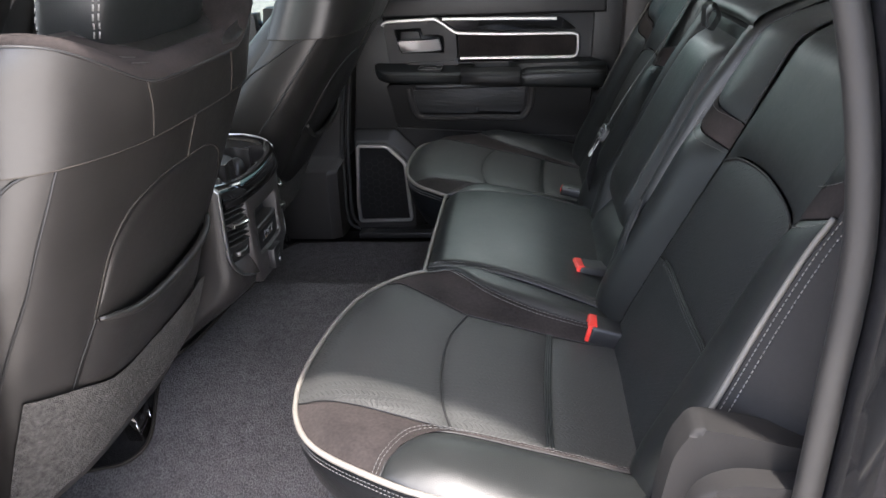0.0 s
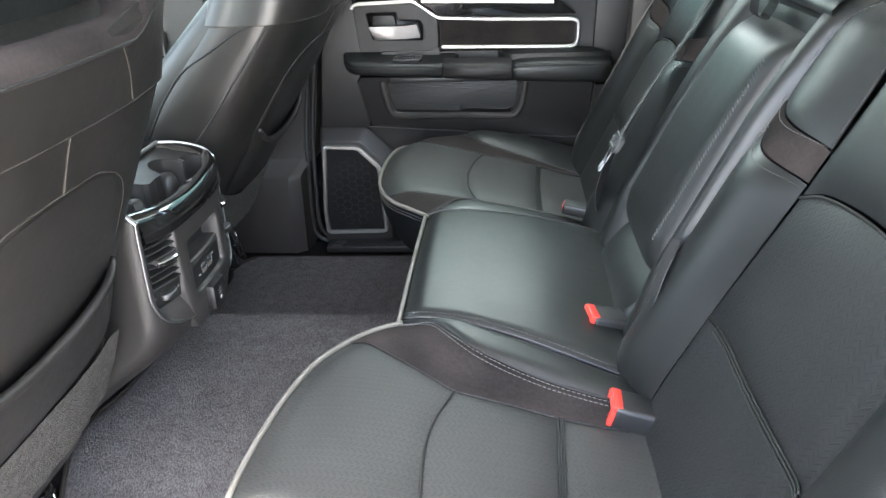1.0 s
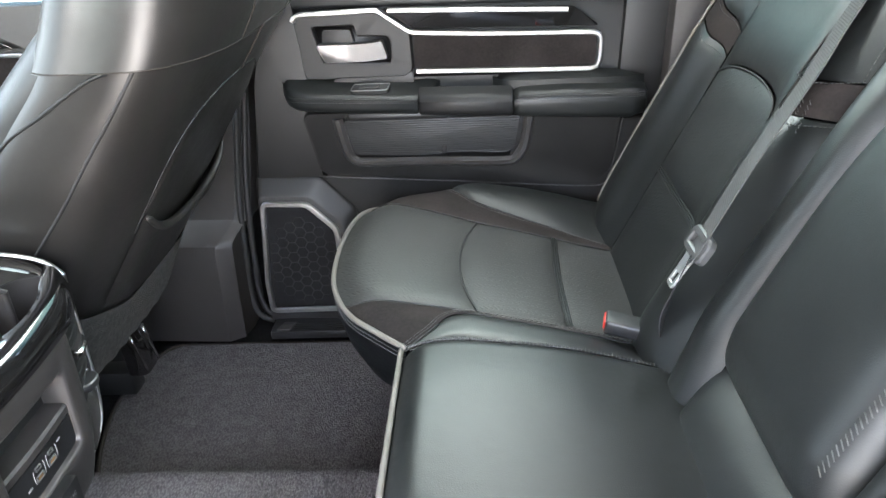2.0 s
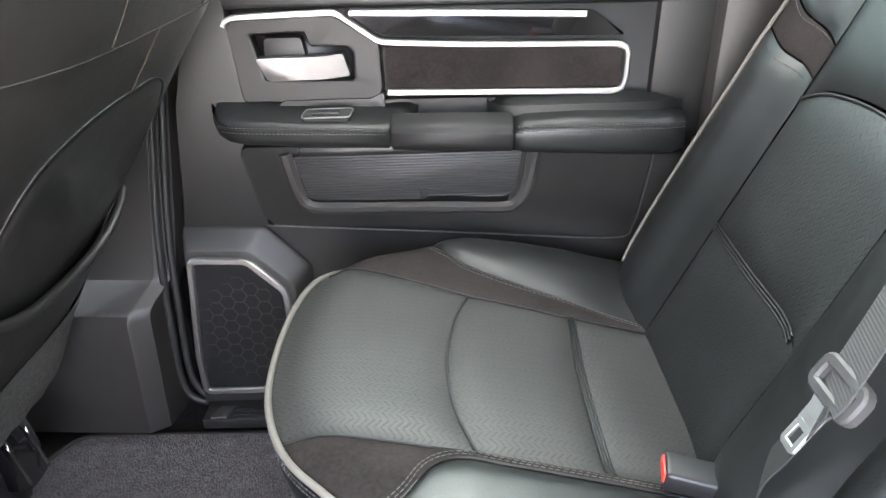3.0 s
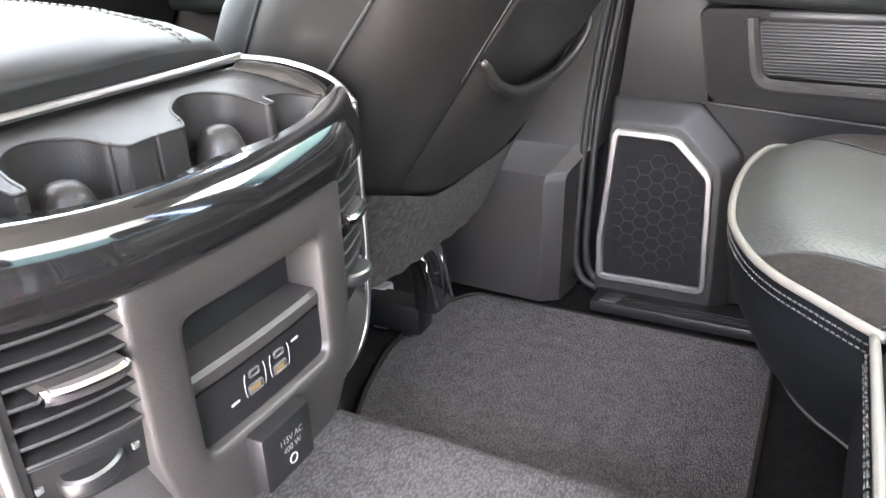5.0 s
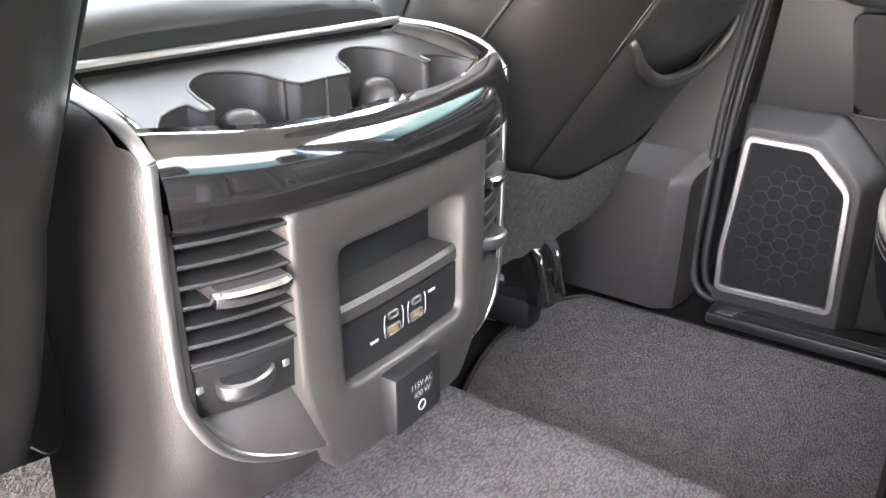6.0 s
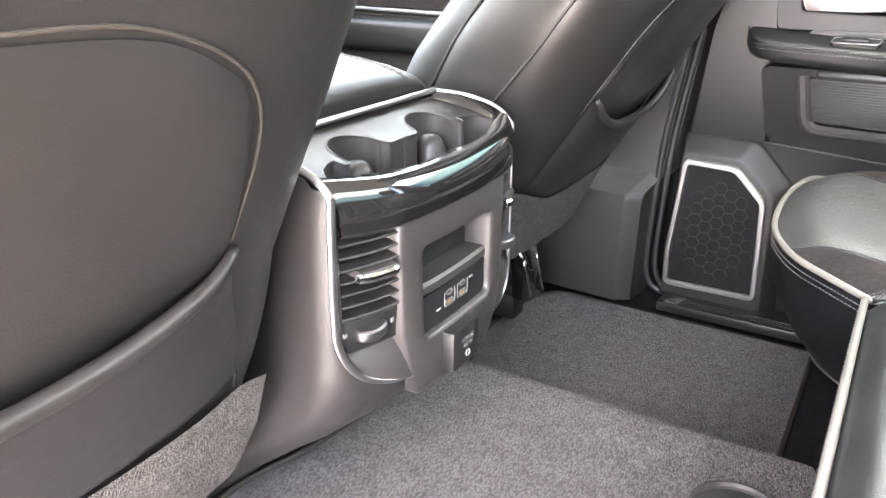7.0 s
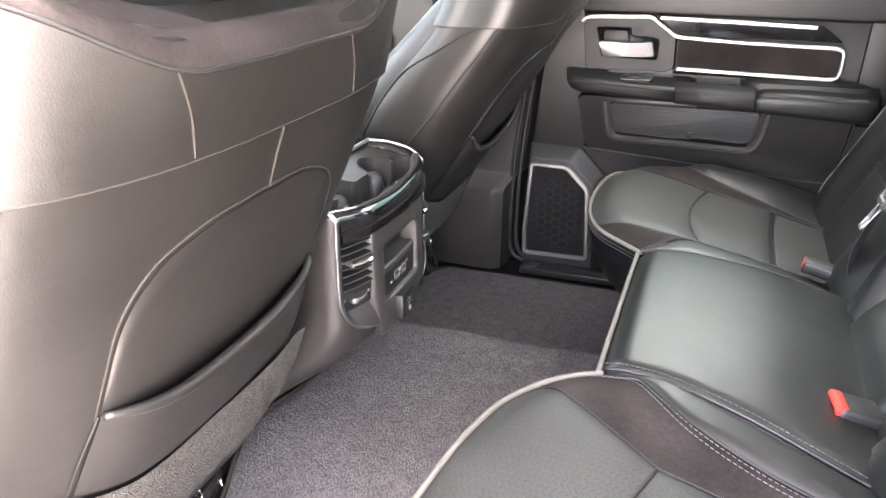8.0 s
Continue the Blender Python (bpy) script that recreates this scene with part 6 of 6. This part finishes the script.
for x, y in front_line:
    for v in np.linspace(0, 1, nv):
        px = x * (1 - v) + line(y, (-0.75, 0.02), (0.15, 0.02), (0.34, -0.065), (0.73, -0.065)) * v
        verts.append((px, y, floor_z(px, y) + 0.004 * min(1, v * 60) + 0.0012 * noise.noise((px * 9, y * 9, 0))))
faces = [(i * nv + j, i * nv + j + 1, (i + 1) * nv + j + 1, (i + 1) * nv + j) for i in range(149) for j in range(nv - 1)]
floor_mat = raw("floor_mat", verts, faces, CARPET)
tagged(floor_mat, "charcoal carpet floor mat with a stitched bound edge", "floor mat")
rear_edge = [(line(y, (-0.75, 0.02), (0.15, 0.02), (0.34, -0.065), (0.73, -0.065)), y) for y in np.linspace(0.728, 0.30, 60)]
tube("binding", [(x, y, floor_z(x, y) + 0.003) for x, y in [*front_line, *rear_edge]], 0.0036, WELT, floor_mat, 6, label="grey bound edge")

cup = thing("floor_cup_holder", "dark grey round cup holder ring under the bench", "cup holder", at=(-0.075, 0.11, 0.1))
for name, material, rows in (("ring", PLASTIC, ((0.050, 0.10), (0.050, 0.128), (0.048, 0.133), (0.044, 0.134), (0.041, 0.131), (0.040, 0.118))), ("well", RUBBER, ((0.0405, 0.1275), (0.0395, 0.1265)))):
    rings = [[(-0.075 + r * math.cos(a), 0.106 + r * math.sin(a), z) for a in np.linspace(0, 2 * math.pi, 40, endpoint=False)] for r, z in rows]
    part(name, loft(rings, name == "well"), material, cup)


# ---- belts and buckles ----
def strap(name, pts, width, material, parent, across=(0, 1, 0), thick=0.0014):
    p = curve(pts, 60)
    w = np.array(across, float)
    bm = bmesh.new()
    rows = []
    for i in range(len(p)):
        t = p[min(i + 1, len(p) - 1)] - p[max(i - 1, 0)]
        t /= np.linalg.norm(t)
        a = w - t * (w @ t)
        a /= np.linalg.norm(a)
        n = np.cross(t, a)
        rows.append([bm.verts.new(tuple(p[i] + a * o * width / 2 + n * q * thick / 2)) for o, q in ((-1, -1), (1, -1), (1, 1), (-1, 1))])
    for a, b in zip(rows, rows[1:]):
        for k in range(4):
            bm.faces.new((a[k], a[(k + 1) % 4], b[(k + 1) % 4], b[k]))
    bm.faces.new(rows[0][::-1]), bm.faces.new(rows[-1])
    return part(name, bm, material, parent)


def buckle(eye, way, label, edge_on=False):
    """A stalk buckle with its red button, at the place of the button, pointing along way."""
    b = thing("seat_belt_buckle", label, "buckle", "belt buckles", at=eye)
    m = Vector(way).to_track_quat("X", "Z").to_matrix().to_4x4()
    m = Matrix.Translation(eye) @ m @ Matrix.Scale(1.0 if edge_on else 1.22, 4)
    bm = box((-0.085, -0.016, -0.010), (0.0, 0.016, 0.010), 0.004, 3) if edge_on else box((-0.085, -0.018, -0.013), (0.0, 0.018, 0.013), 0.005, 3)
    bm.transform(m)
    part("housing", bm, PLASTIC_BLACK, b)
    for lo, hi in (((-0.003, -0.013, -0.003), (0.0015, 0.013, 0.007)),) if edge_on else (((-0.002, -0.0165, 0.0065), (0.004, 0.0165, 0.0115)), ((-0.002, 0.010, -0.0105), (0.0035, 0.0165, 0.0070)), ((-0.002, -0.0165, -0.0105), (0.0035, -0.012, 0.0070)), ((-0.007, -0.0155, 0.0105), (0.003, 0.0155, 0.0134))):
        bm = box(lo, hi, 0.0012)
        bm.transform(m)
        part("release_button", bm, RED, b, "red release button")
    strap("stalk", [m @ Vector((-0.07, 0, 0)), m @ Vector((-0.105, 0, -0.004)), m @ Vector((-0.14, 0, -0.02))], 0.026, WEBBING_DARK, b, m.to_3x3() @ Vector((0, 1, 0)))
    return b


buckle((0.257, -0.145, 0.334), (-0.90, -0.12, 0.20), "black seat belt buckle with a red button beside the armrest")
buckle((0.266, -0.330, 0.322), (-0.90, 0.05, 0.24), "black seat belt buckle with a red button on the suede band")
buckle((0.248, 0.262, 0.343), (-0.90, 0.18, 0.16), "dark seat belt buckle with a red edge between the seats", True)

belt = thing("seat_belt", "grey webbing lap and shoulder belt with a steel tongue", "seat belt", at=(0.33, 0.17, 0.47))
tm = Matrix(((0.5, 0, -0.866, 0.3265), (0, 1, 0, 0.1675), (0.866, 0, 0.5, 0.495), (0, 0, 0, 1)))
strap("shoulder_webbing", [(0.3205, 0.1675, 0.487), (0.3275, 0.1685, 0.498), (0.382, 0.196, 0.582), (0.445, 0.232, 0.662), (0.478, 0.25, 0.712), (0.54, 0.275, 0.80)], 0.042, WEBBING, belt, (0.1, 1, -0.22))
strap("lap_webbing", [(0.3225, 0.1675, 0.489), (0.312, 0.182, 0.44), (0.308, 0.206, 0.39), (0.322, 0.236, 0.32), (0.335, 0.245, 0.27)], 0.040, WEBBING_DARK, belt, (0.45, 0.85, 0))
bm = ribbon(rounded([(-0.010, -0.024), (0.011, -0.024), (0.011, 0.024), (-0.010, 0.024)], 0.006), 0.0095, 0.0042, -0.0042, "z", True, 0.002)
bm.transform(tm)
part("tongue_body", bm, PLASTIC_TAN, belt, "grey slotted tongue body")
bm = slab(rounded([(-0.008, -0.016), (-0.020, -0.0105), (-0.036, -0.010), (-0.036, 0.010), (-0.020, 0.0105), (-0.008, 0.016)], 0.003), 0.0012, -0.0012, "z", 0.0005)
bm.transform(tm)
blade = part("steel_tongue", bm, STEEL, belt, "bright steel tongue")
bm = ribbon(rounded([(-0.035, -0.0072), (-0.053, -0.0072), (-0.053, 0.0072), (-0.035, 0.0072)], 0.002), 0.0056, 0.0013, -0.0013, "z", True, 0.0005)
bm.transform(tm)
part("tongue_eye", bm, STEEL, blade)
anchor = thing("belt_anchor", "bright steel belt anchor loop by the backrest", "anchor", at=(0.31, 0.235, 0.30))
tube("wire_loop", curve([(0.30, 0.262, 0.300), (0.335, 0.250, 0.322), (0.342, 0.232, 0.300), (0.30, 0.262, 0.300)], 24), 0.0025, STEEL, anchor)

strap_thing = thing("lap_belt", "black webbing lap belt between armrest and backrest", "seat belt", at=(0.30, -0.19, 0.33))
strap("webbing", [(0.288, -0.226, 0.330), (0.302, -0.230, 0.362), (0.322, -0.230, 0.41), (0.336, -0.220, 0.45), (0.352, -0.205, 0.485)], 0.042, WEBBING_DARK, strap_thing, (0.15, 1, 0.1))


# ---- rear jamb of the open door ----
jamb = thing("door_jamb", "black door jamb with rubber seal and glossy painted face", "door jamb", kind="structure", at=(0.45, -0.82, 0))
# Above 0.84 unseen, bent forward to keep sun off the cushion's rear.
path = [(0.414, -0.80, 0.0), (0.418, -0.80, 0.20), (0.423, -0.80, 0.40), (0.427, -0.80, 0.53), (0.428, -0.80, 0.68), (0.400, -0.79, 0.84), (0.325, -0.785, 1.05), (0.25, -0.77, 1.20)]
c = curve(path, 40)
tube("rubber_seal", c, 0.012, RUBBER_GREY, jamb, 14, label="black rubber door seal")
rings = [[(x + 0.012, y + 0.006, z), (x + 0.20, y + 0.02, z), (x + 0.20, y - 0.10, z), (x + 0.05, y - 0.10, z), (x + 0.018, y - 0.045, z)] for x, y, z in c]
part("painted_face", loft(rings), PAINT, jamb, "glossy black painted face")
rings = [[(x + 0.008, y + 0.008, z), (x + 0.05, y + 0.055, z), (x + 0.16, y + 0.06, z), (x + 0.16, y + 0.01, z)] for x, y, z in c]
part("inner_trim", loft(rings), PLASTIC, jamb)
bracket = thing("seat_hinge_cover", "dark grey plastic hinge cover beside the rear seat", "hinge cover", at=(0.30, -0.74, 0.25))
part("cover", slab(rounded([(0.298, 0.20), (0.302, 0.37), (0.312, 0.43), (0.330, 0.460), (0.352, 0.458), (0.47, 0.430), (0.49, 0.20)], 0.02), -0.763, -0.725, "y", 0.007, 3), PLASTIC_MATTE, bracket)
part("lower_cover", slab(rounded([(0.312, 0.18), (0.318, 0.36), (0.334, 0.402), (0.366, 0.418), (0.46, 0.410), (0.47, 0.18)], 0.02), -0.789, -0.758, "y", 0.008, 3), PLASTIC_MATTE, bracket)

# under the far front seat: a pale clip beside the rail
clip = thing("floor_clip", "white plastic clip on the dark floor under the front seat", "clip", at=(-0.64, 0.59, 0.005))
part("clip_body", slab(rounded([(-0.652, 0.578), (-0.626, 0.582), (-0.624, 0.606), (-0.654, 0.602)], 0.004), 0.078, 0.005, "z", 0.003), WHITE_PLASTIC, clip)
